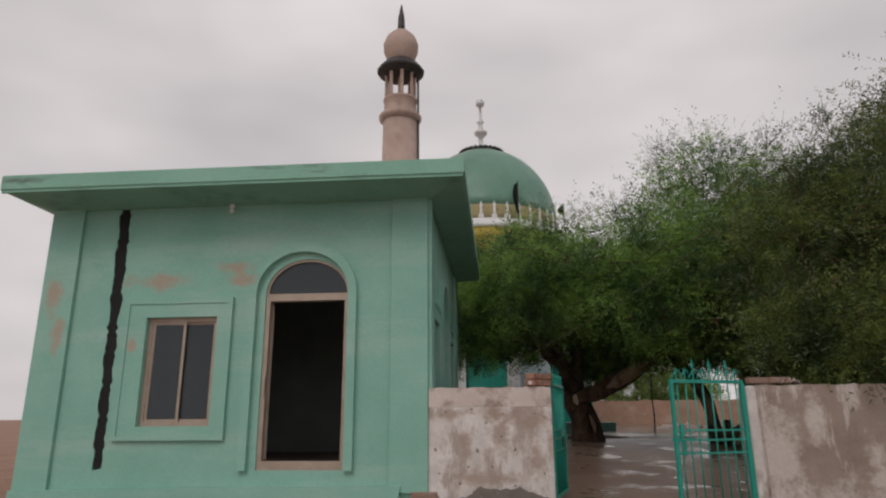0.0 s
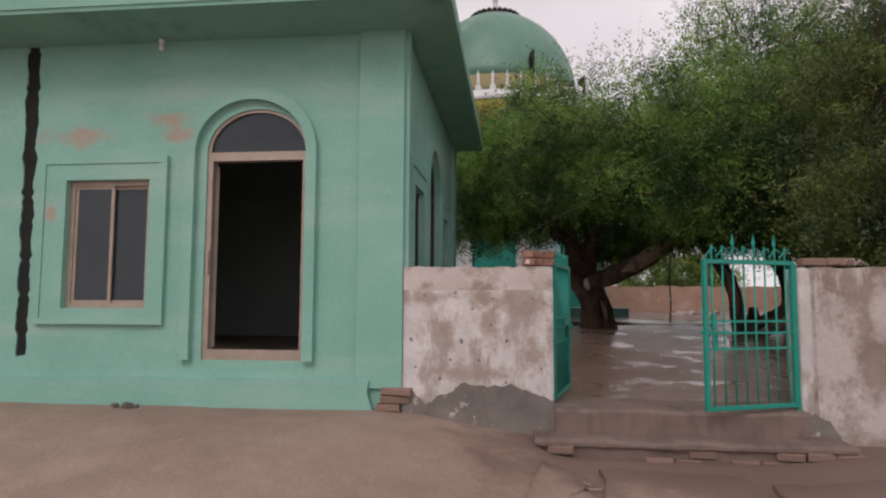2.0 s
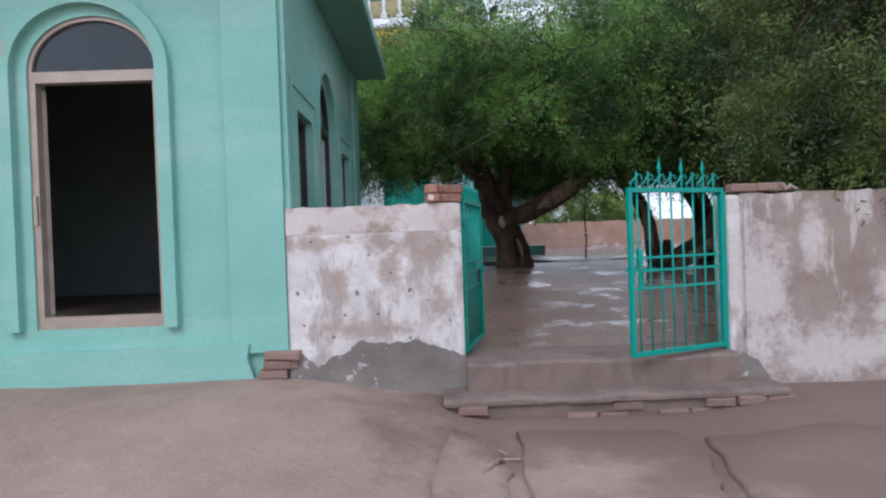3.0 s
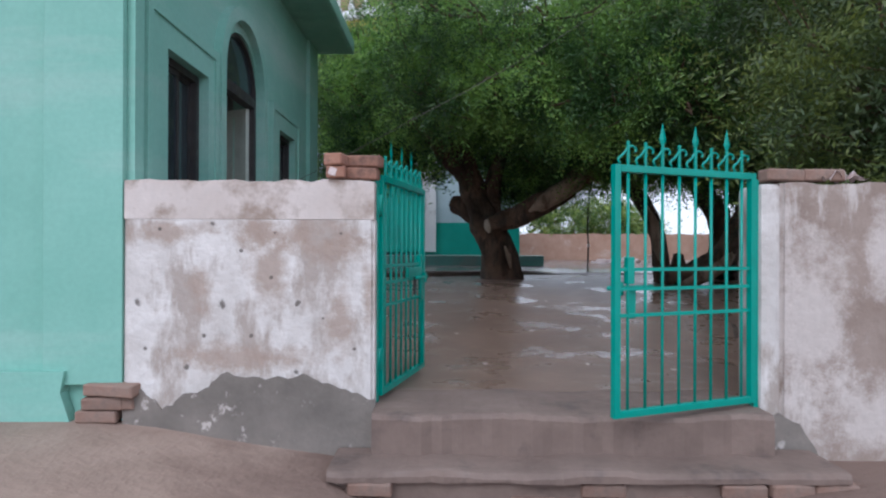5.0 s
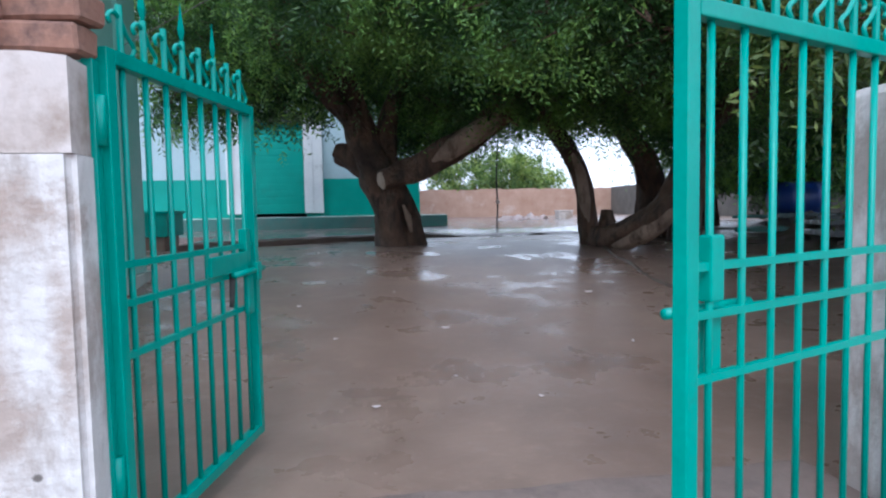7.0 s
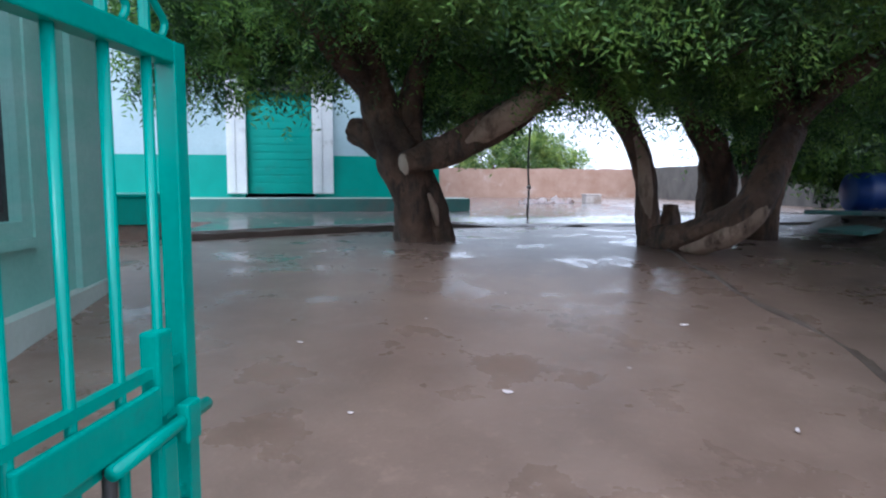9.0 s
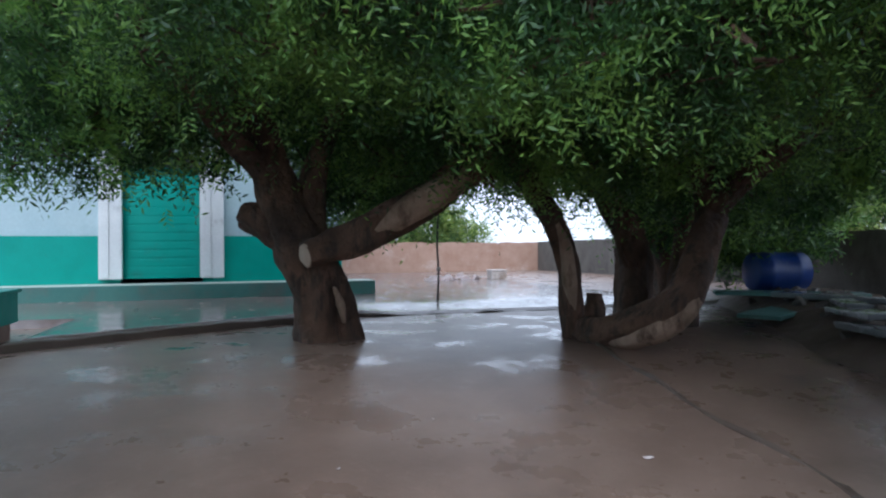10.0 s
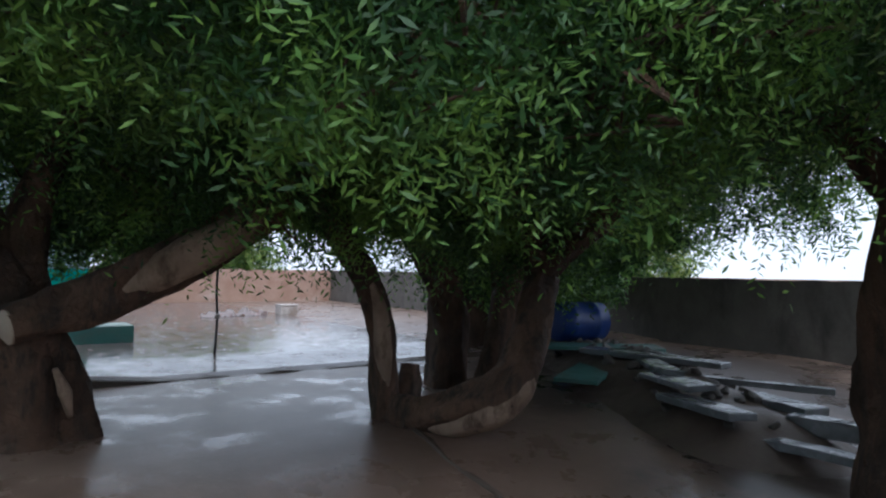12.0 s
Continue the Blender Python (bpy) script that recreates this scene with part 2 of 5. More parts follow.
M_PAVE = surface("wet_paving_slab", (0.17, 0.13, 0.115), (0.23, 0.18, 0.16), 2.0, (0.12, 0.09, 0.08), (0.5, 0.7), 1.6, None, (0.05, 0.30), 0.25, 22, 0.004)


def ground_material(name, c1, c2, c3, rough, scale, bump, bump_size, damp=None, puddle_scale=0.9, damp_shade_spots=((4.6, 8.3, 3.4, 2.9), (1.6, 8.0, 1.6, 0.9), (3.0, 4.2, 1.2, 0.7))):
    m, n, l, p = links_of(name)
    vec = n.new("ShaderNodeTexCoord").outputs["Object"]
    big, mid, fine = noise_node(n, l, vec, 0.55, 5.0), noise_node(n, l, vec, scale, 6.0, 0.6), noise_node(n, l, vec, 26.0, 5.0, 0.6)
    col = mixer(n, l, ramp_node(n, l, big, 0.35, 0.65), c1, c2)
    col = mixer(n, l, ramp_node(n, l, mid, 0.40, 0.76, 0.0, 0.75), col, c3)
    col = mixer(n, l, ramp_node(n, l, noise_node(n, l, vec, 7.0, 6.0, 0.7), 0.56, 0.72, 0.0, 0.45), col, (c2[0] * 1.25, c2[1] * 1.2, c2[2] * 1.18))
    col = mixer(n, l, ramp_node(n, l, fine, 0.58, 0.75, 0.0, 0.35), col, (c1[0] * 1.6, c1[1] * 1.6, c1[2] * 1.6))
    hgt = fine
    if damp:
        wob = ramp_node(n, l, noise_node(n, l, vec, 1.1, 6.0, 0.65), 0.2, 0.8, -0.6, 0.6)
        for x, y, rx, ry in damp_shade_spots:
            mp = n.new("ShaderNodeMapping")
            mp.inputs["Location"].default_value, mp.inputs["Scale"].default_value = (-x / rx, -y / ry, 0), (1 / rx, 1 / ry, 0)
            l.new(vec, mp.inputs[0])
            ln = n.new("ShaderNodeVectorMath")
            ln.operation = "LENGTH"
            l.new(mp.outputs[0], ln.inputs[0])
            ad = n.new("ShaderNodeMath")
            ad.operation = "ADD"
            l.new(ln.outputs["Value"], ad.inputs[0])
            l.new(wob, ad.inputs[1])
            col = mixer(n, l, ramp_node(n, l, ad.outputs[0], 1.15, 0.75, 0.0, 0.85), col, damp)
    l.new(col, p.inputs["Base Color"])
    l.new(ramp_node(n, l, noise_node(n, l, vec, puddle_scale, 6.0, 0.65), 0.33, 0.50, *rough), p.inputs["Roughness"])
    b = n.new("ShaderNodeBump")
    b.inputs["Strength"].default_value, b.inputs["Distance"].default_value = bump, bump_size
    add = n.new("ShaderNodeMath")
    add.operation = "ADD"
    l.new(fine, add.inputs[0])
    l.new(ramp_node(n, l, mid, 0, 1, 0, 2.5), add.inputs[1])
    l.new(add.outputs[0], b.inputs["Height"])
    l.new(b.outputs[0], p.inputs["Normal"])
    return m


M_DRY = ground_material("tan_cement_apron", (0.30, 0.212, 0.168), (0.36, 0.265, 0.215), (0.225, 0.158, 0.125), (0.75, 0.95), 2.3, 0.9, 0.016, (0.175, 0.115, 0.092))
# Both ellipses mix damp soil with tree shade put into the mud colour.
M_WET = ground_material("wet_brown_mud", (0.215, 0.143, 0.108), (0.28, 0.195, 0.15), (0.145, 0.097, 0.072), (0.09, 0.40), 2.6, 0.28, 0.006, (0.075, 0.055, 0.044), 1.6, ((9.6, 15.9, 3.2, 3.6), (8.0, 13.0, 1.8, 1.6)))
M_EARTH = ground_material("reddish_earth", (0.26, 0.15, 0.105), (0.33, 0.20, 0.14), (0.20, 0.12, 0.085), (0.85, 0.95), 0.8, 0.6, 0.03)
M_ROAD = ground_material("pale_dust_road", (0.42, 0.38, 0.35), (0.48, 0.44, 0.41), (0.36, 0.32, 0.29), (0.8, 0.95), 0.8, 0.4, 0.01)


def leaf_material(name, c1, c2):
    m, n, l, p = links_of(name)
    g = n.new("ShaderNodeNewGeometry").outputs["Random Per Island"]
    vec = n.new("ShaderNodeTexCoord").outputs["Object"]
    # Crown shade and light on sprigs are put into these two leaf tones.
    old = (c2[0] * 0.36, c2[1] * 0.42, c2[2] * 0.42)
    col = mixer(n, l, g, c1, old)
    lit_leaf = mixer(n, l, g, c2, (c2[0] * 1.6, c2[1] * 1.35, c2[2] * 1.0))
    col = mixer(n, l, ramp_node(n, l, noise_node(n, l, vec, 1.5, 3.0), 0.46, 0.58, 0.0, 0.92), col, lit_leaf)
    l.new(col, p.inputs["Base Color"])
    p.inputs["Roughness"].default_value = 0.5
    t, mx = n.new("ShaderNodeBsdfTranslucent"), n.new("ShaderNodeMixShader")
    l.new(col, t.inputs[0])
    mx.inputs[0].default_value = 0.3
    l.new(p.outputs[0], mx.inputs[1])
    l.new(t.outputs[0], mx.inputs[2])
    l.new(mx.outputs[0], n["Material Output"].inputs[0])
    return m


M_LEAF = leaf_material("fine_green_leaf", (0.022, 0.06, 0.02), (0.18, 0.35, 0.08))
M_LEAF_WARM = leaf_material("olive_green_leaf", (0.034, 0.064, 0.02), (0.12, 0.175, 0.045))


M_LEAF_BRIGHT = leaf_material("fresh_green_leaf", (0.13, 0.22, 0.055), (0.25, 0.36, 0.10))


def glass_material(name, tint, rough=0.03):
    m, n, l, p = links_of(name)
    p.inputs["Base Color"].default_value = (*tint, 1)
    p.inputs["Roughness"].default_value = rough
    p.inputs["Transmission Weight"].default_value = 0.75
    p.inputs["IOR"].default_value = 1.45
    return m


M_GLASS = glass_material("dark_tinted_glass", (0.10, 0.13, 0.15))


# ---------------------------------------------------------------- building helpers
def mesh_object(name, bm, material, smooth=False):
    me = bpy.data.meshes.new(name)
    bmesh.ops.recalc_face_normals(bm, faces=bm.faces)
    bm.to_mesh(me)
    bm.free()
    for mt in material if isinstance(material, (list, tuple)) else [material]:
        me.materials.append(mt)
    if smooth:
        me.polygons.foreach_set("use_smooth", [True] * len(me.polygons))
    return new(name, me)


def part(name, bm, material, parent=None, label="", smooth=False):
    ob = mesh_object(name, bm, material, smooth)
    ob.parent = parent
    return tagged(ob, label)


def thing(name, label, category, group="", kind="", at=(0, 0, 0)):
    ob = new(name)
    ob.location = at
    return tagged(ob, label, category, group, kind)


def box(bm, x0, x1, y0, y1, z0, z1, bevel=0.0):
    made = bmesh.ops.create_cube(bm, size=1.0, matrix=Matrix.Translation(((x0 + x1) / 2, (y0 + y1) / 2, (z0 + z1) / 2)) @ Matrix.Diagonal((abs(x1 - x0), abs(y1 - y0), abs(z1 - z0), 1)))
    if bevel:
        edges = {e for v in made["verts"] for e in v.link_edges}
        bmesh.ops.bevel(bm, geom=list(edges), offset=bevel, segments=2, affect="EDGES", profile=0.6)
    return bm


def boxes(*dims, bevel=0.0):
    bm = bmesh.new()
    for d in dims:
        box(bm, *d, bevel=bevel)
    return bm


def slab(bm, pts, place, depth):
    """A flat polygon of (u, v) points set in space by place(u, v, w), given thickness depth along w."""
    a = [bm.verts.new(place(u, v, 0.0)) for u, v in pts]
    b = [bm.verts.new(place(u, v, depth)) for u, v in pts]
    bm.faces.new(a)
    bm.faces.new(b[::-1])
    for i in range(len(pts)):
        j = (i + 1) % len(pts)
        bm.faces.new((a[j], a[i], b[i], b[j]))
    return bm


def on_front(y):
    return lambda u, v, w: (u, y + w, v)


def on_side(x):
    return lambda u, v, w: (x - w, u, v)


def arch_points(c, half, spring, rise, n=16, start=0.0, end=180.0):
    """Points of an arch from its right springing to its left one."""
    return [(c + half * math.cos(radians(start + (end - start) * i / n)), spring + rise * math.sin(radians(start + (end - start) * i / n))) for i in range(n + 1)]


def band(bm, inner, outer, place, depth):
    """A moulding between two open rows of points of the same length."""
    for i in range(len(inner) - 1):
        slab(bm, [inner[i], inner[i + 1], outer[i + 1], outer[i]], place, depth)
    bmesh.ops.remove_doubles(bm, verts=bm.verts, dist=0.0005)
    return bm


def ring_frame(bm, u0, u1, v0, v1, width, place, depth):
    for q in ((u0, u1, v0, v0 + width), (u0, u1, v1 - width, v1), (u0, u0 + width, v0 + width, v1 - width), (u1 - width, u1, v0 + width, v1 - width)):
        slab(bm, [(q[0], q[2]), (q[1], q[2]), (q[1], q[3]), (q[0], q[3])], place, depth)
    return bm


def lathe(bm, profile, centre, n=32):
    """A turned body from (radius, height) pairs."""
    rows = [[bm.verts.new((centre[0] + r * math.cos(2 * math.pi * k / n), centre[1] + r * math.sin(2 * math.pi * k / n), centre[2] + z)) for k in range(n)] for r, z in profile]
    for a, b in zip(rows, rows[1:]):
        for k in range(n):
            bm.faces.new((a[k], a[(k + 1) % n], b[(k + 1) % n], b[k]))
    bm.faces.new(rows[0][::-1])
    bm.faces.new(rows[-1])
    return bm


def spline(points, per=5):
    pts = [Vector(p) for p in points]
    ext = [pts[0] * 2 - pts[1]] + pts + [pts[-1] * 2 - pts[-2]]
    out = []
    for i in range(1, len(ext) - 2):
        p0, p1, p2, p3 = ext[i - 1:i + 3]
        for k in range(per):
            t = k / per
            out.append(0.5 * (2 * p1 + (p2 - p0) * t + (2 * p0 - 5 * p1 + 4 * p2 - p3) * t * t + (3 * p1 - p0 - 3 * p2 + p3) * t ** 3))
    return out + [pts[-1]]


def tube(bm, points, radii, n=10, per=5, rough=0.0, seed=0.0, strands=0.0):
    """A tapered limb through points, with knots and hollows where rough is given."""
    path = spline(points, per)
    rad = np.interp(np.linspace(0, len(radii) - 1, len(path)), range(len(radii)), radii)
    up = Vector((0.31, 0.87, 0.12)).normalized()
    rows = []
    for i, p in enumerate(path):
        d = (path[min(i + 1, len(path) - 1)] - path[max(i - 1, 0)]).normalized()
        s = d.cross(up).normalized()
        u = s.cross(d)
        row = []
        for k in range(n):
            a = 2 * math.pi * k / n
            v = s * math.cos(a) + u * math.sin(a)
            r = rad[i]
            if strands:
                r *= 1 + strands * (math.sin(3 * a + i * 0.22 + seed) + 0.55 * math.sin(5 * a - i * 0.3 + seed * 2))
            if rough:
                r *= 1 + rough * (noise.noise(p * 2.2 + v * 1.3 + Vector((seed, 0, 0))) + 0.5 * noise.noise(p * 6 + v * 2.5))
            row.append(bm.verts.new(p + v * r))
        rows.append(row)
    for a, b in zip(rows, rows[1:]):
        for k in range(n):
            bm.faces.new((a[k], a[(k + 1) % n], b[(k + 1) % n], b[k]))
    bm.faces.new(rows[0][::-1])
    bm.faces.new(rows[-1])
    return bm


def s01(a, b, v):
    t = np.clip((v - a) / (b - a), 0, 1)
    return t * t * (3 - 2 * t)



# ---------------------------------------------------------------- ground: one sheet
def kerb_y(x):
    x = np.asarray(x, dtype=float)
    return np.where(x < -0.8, 18.4, 18.3 - 0.58 * np.maximum(2.7 - x, 0.0))


def ground_height(x, y):
    front = 0.62 + 0.022 * np.clip(y, -2, 8) + 0.05 * s01(6.6, 7.9, y)
    mound = s01(1.15, -0.9, x) * s01(4.2, 8.3, y) * (1 - s01(-4.5, -9.5, x)) * 0.225
    mound = mound + 0.07 * s01(1.1, 0.85, x + 0.18 * np.sin(y * 1.7)) * s01(4.5, 7.0, y) * (1 - s01(-6, -8, x))
    bank = 0.15 * s01(-9, -14, x) * s01(2, 9, y) * np.clip(1.2 - np.abs(y - 12) / 9, 0, 1)
    front = front + mound + bank + 0.09 * s01(2.4, 3.6, x) * s01(6.0, 8.2, y) - 0.25 * s01(-7, -12, x) * (1 - s01(6, 10, y))
    court = 1.20 + 0.40 * s01(9.4, 16.2, y)
    back = 1.70 - 0.06 * s01(2.8, 3.6, x) * (1 - s01(18.4, 19.5, y))
    court = np.where(y > kerb_y(x) + 0.06, back, court)
    inside = (y > 8.62) & (x > -9.0)
    inside = inside & ~((x < -5.3) & (y < 14.2))
    far = 0.62 - 0.5 * s01(14, 60, np.maximum(np.maximum(np.abs(x) - 6, y - 28), -y + 5))
    out = np.where(inside, court, front)
    edge = np.maximum(np.maximum(s01(13.7, 18, x), s01(-13, -24, x)), np.maximum(s01(36, 42, y), s01(-4, -12, y)))
    return out * (1 - edge) + far * edge


def build_ground():
    xs = np.concatenate([[-2500, -900, -400, -200, -110, -70, -45, -34, -28, -24], np.arange(-21, -9, 0.7), np.arange(-9, 13, 0.17), np.arange(13, 20, 0.8), [22, 26, 32, 45, 80, 180, 500, 2500]])
    ys = np.concatenate([[-2500, -500, -150, -60, -30, -18, -12, -9], np.arange(-7, 2, 0.5), np.arange(2, 8.5, 0.17), [8.55, 8.64], np.arange(8.75, 15.4, 0.2), np.arange(15.4, 18.6, 0.07),
                         np.arange(18.7, 36, 0.35), [37, 39, 41, 43, 50, 65, 100, 200, 500, 1200, 2500]])
    gx, gy = np.meshgrid(xs, ys)
    gz = ground_height(gx, gy)
    nx, ny = len(xs), len(ys)
    near = (gx > -22) & (gx < 20) & (gy > -9) & (gy < 37)
    bumpy = np.array([noise.noise(Vector((a * 0.9, b * 0.9, 0.3))) * 0.6 + noise.noise(Vector((a * 3.1, b * 3.1, 1.7))) * 0.25 for a, b in zip(gx.ravel(), gy.ravel())]).reshape(gx.shape)
    amp = np.where(gy < 8.6, 0.035, 0.012)
    rough_bank = np.where((gx < -8) & (gy > 0), 0.16, 0.0)
    gz = gz + np.where(near, bumpy * (amp + rough_bank), 0)
    verts = np.stack([gx.ravel(), gy.ravel(), gz.ravel()], 1)
    faces = [(j * nx + i, j * nx + i + 1, (j + 1) * nx + i + 1, (j + 1) * nx + i) for j in range(ny - 1) for i in range(nx - 1)]
    me = bpy.data.meshes.new("ground")
    me.from_pydata(verts.tolist(), [], faces)
    for mt in (M_DRY, M_WET, M_EARTH, M_ROAD, M_PAVE):
        me.materials.append(mt)
    slots = []
    for f in me.polygons:
        c = f.center
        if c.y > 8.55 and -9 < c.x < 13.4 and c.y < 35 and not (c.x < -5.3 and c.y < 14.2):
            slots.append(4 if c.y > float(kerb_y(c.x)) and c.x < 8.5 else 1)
        elif c.x < -6.2 or c.x > 14 or c.y > 9 or c.y < -8:
            slots.append(3 if -16 < c.x < -6.2 and 11.5 < c.y + 0.25 * c.x + 4 < 13.4 else 2)
        else:
            slots.append(0)
    me.polygons.foreach_set("material_index", slots)
    me.polygons.foreach_set("use_smooth", [True] * len(me.polygons))
    tagged(new("ground", me), "tan cement apron outside and wet brown mud in the courtyard", "ground", kind="structure")


build_ground()


def build_kerb():
    bm = bmesh.new()
    prof = [(-0.08, -0.2), (-0.08, 0.165), (-0.06, 0.185), (0.13, 0.185), (0.13, -0.2)]
    rows = []
    for i in range(84):
        x = -0.79 + i * 0.09
        y = float(kerb_y(x)) + 0.03 * noise.noise(Vector((x * 1.3, 4, 0)))
        top = 0.035 * noise.noise(Vector((x * 2.1, 9, 0))) - 0.075 * float(s01(2.8, 3.8, x))
        rows.append([bm.verts.new((x, y + a, 1.575 + b * 0.6 + (top if b > 0 else 0))) for a, b in prof])
    for a, b in zip(rows, rows[1:]):
        for k in range(len(prof)):
            bm.faces.new((a[k], a[(k + 1) % len(prof)], b[(k + 1) % len(prof)], b[k]))
    bm.faces.new(rows[0])
    bm.faces.new(rows[-1][::-1])
    tagged(part("kerb", bm, M_DARKMUD), "low dark damp kerb edging the raised paving", "kerb", kind="structure")


build_kerb()

# ---------------------------------------------------------------- green room with the arched door
ROOM_X0, ROOM_X1, ROOM_Y0, ROOM_Y1 = -5.5, -0.53, 8.5, 13.7
WALL_T, ROOM_TOP = 0.24, 4.86
DOOR = dict(c=-2.035, half=0.525, sill=1.58, spring=3.665, rise=0.435)
WIN = (-4.055, -3.15, 2.08, 3.39)
FRONT = on_front(ROOM_Y0 + 0.05)
room = thing("green_room", "pale green plastered room with arched doors, pilasters and flat roof", "building", at=(-3.0, 11.0, 1.0))


def room_part(name, bm, material, label="", under=None, smooth=False):
    ob = part(name, bm, material, under or room, label, smooth)
    ob.matrix_parent_inverse = Matrix.Translation(-room.location) if under is None else Matrix()
    return ob


def crack_edge(side):
    """The jagged edge of the split in the front wall, upwards."""
    rnd = random.Random(3)
    out = []
    for i in range(65):
        z = 1.6 + (4.86 - 1.6) * i / 64
        mid = -4.50 + 0.007 * math.sin(i * 0.7) - 0.03 * (z - 1.6) / 3.2
        half = 0.062 + rnd.uniform(-0.014, 0.014) + (0.012 if z > 3.5 else 0)
        out.append((mid + side * (half + rnd.uniform(-0.008, 0.008)), z))
    return out


def build_front():
    bm = bmesh.new()
    d = DOOR
    left = [(ROOM_X0, 0.7), (-4.55, 0.7), (-4.55, 1.58)] + crack_edge(-1) + [(ROOM_X0, ROOM_TOP)]
    slab(bm, left, FRONT, WALL_T)
    wm = (WIN[0] + WIN[1]) / 2
    mid = [(-4.55, 0.7), (wm, 0.7), (wm, WIN[2]), (WIN[0], WIN[2]), (WIN[0], WIN[3]), (wm, WIN[3]), (wm, ROOM_TOP)] + crack_edge(1)[::-1] + [(-4.55, 1.58)]
    slab(bm, mid, FRONT, WALL_T)
    lhalf = arch_points(d["c"], d["half"], d["spring"], d["rise"], 12, 90, 180)
    rhalf = arch_points(d["c"], d["half"], d["spring"], d["rise"], 12, 0, 90)
    b = [(wm, 0.7), (d["c"], 0.7), (d["c"], d["sill"]), (d["c"] - d["half"], d["sill"])] + lhalf[::-1] + [(d["c"], ROOM_TOP), (wm, ROOM_TOP), (wm, WIN[3]), (WIN[1], WIN[3]), (WIN[1], WIN[2]), (wm, WIN[2])]
    slab(bm, b, FRONT, WALL_T)
    c = [(d["c"], 0.7), (ROOM_X1, 0.7), (ROOM_X1, ROOM_TOP), (d["c"], ROOM_TOP)] + rhalf[::-1] + [(d["c"] + d["half"], d["sill"]), (d["c"], d["sill"])]
    slab(bm, c, FRONT, WALL_T)
    room_part("front_wall", bm, M_PAINT, "pale green front wall with a black crack and peeling pink patches")
    # Black strip set just behind the wall face, filling the split.
    room_part("crack", slab(bmesh.new(), crack_edge(-1) + crack_edge(1)[::-1], on_front(ROOM_Y0 + 0.068), 0.05), M_CRACKFILL, "black strip set in the crack in the plaster")
    for x0, x1 in ((ROOM_X0, -5.07), (-0.98, ROOM_X1)):
        room_part("pilaster", boxes((x0, x1, ROOM_Y0, ROOM_Y0 + 0.048, 1.34, 4.85), bevel=0.006), M_PAINT)
    room_part("plinth", slab(bmesh.new(), [(ROOM_X0 - 0.02, 0.6), (-0.74, 0.6), (-0.8, 1.12), (-0.86, 1.30), (-0.84, 1.42), (-3.2, 1.40), (ROOM_X0 - 0.02, 1.36)], on_front(ROOM_Y0 - 0.03), 0.078), M_PAINT)


def build_side_wall():
    side = on_side(ROOM_X1)
    bm = bmesh.new()
    z0, z1 = 0.7, ROOM_TOP
    w = [(8.99, 9.68), (11.72, 12.42)]
    zb, zt = 2.08, 3.39
    c, half, sill, spring, rise = 10.58, 0.49, 1.59, 3.55, 0.46
    m1, m2 = 9.335, 12.07
    lh, rh = arch_points(c, half, spring, rise, 12, 90, 180), arch_points(c, half, spring, rise, 12, 0, 90)
    slab(bm, [(ROOM_Y0 + 0.29, z0), (m1, z0), (m1, zb), (w[0][0], zb), (w[0][0], zt), (m1, zt), (m1, z1), (ROOM_Y0 + 0.29, z1)], side, WALL_T)
    slab(bm, [(m1, z0), (c, z0), (c, sill), (c - half, sill)] + lh[::-1] + [(c, z1), (m1, z1), (m1, zt), (w[0][1], zt), (w[0][1], zb), (m1, zb)], side, WALL_T)
    slab(bm, [(c, z0), (m2, z0), (m2, zb), (w[1][0], zb), (w[1][0], zt), (m2, zt), (m2, z1), (c, z1)] + rh[::-1] + [(c + half, sill), (c, sill)], side, WALL_T)
    slab(bm, [(m2, z0), (ROOM_Y1, z0), (ROOM_Y1, z1), (m2, z1), (m2, zt), (w[1][1], zt), (w[1][1], zb), (m2, zb)], side, WALL_T)
    room_part("side_wall", bm, M_PAINT)
    proud = on_side(ROOM_X1 + 0.045)
    for y0, y1 in ((ROOM_Y0 + 0.05, 8.66), (13.2, ROOM_Y1)):
        room_part("pilaster", slab(bmesh.new(), [(y0, 1.5), (y1, 1.5), (y1, 4.85), (y0, 4.85)], proud, 0.045), M_PAINT)
    room_part("plinth", slab(bmesh.new(), [(8.9, 0.9), (ROOM_Y1 + 0.02, 0.9), (ROOM_Y1 + 0.02, 1.56), (8.9, 1.50)], on_side(ROOM_X1 + 0.09), 0.09), M_PLINTH_WHITE)
    for y0, y1 in w:
        window_set(y0, y1, zb, zt, side, 0.055, M_DARKMETAL)
    arch_door_set(c, half, sill, spring, rise, side, closed=True, metal=M_DARKMETAL)


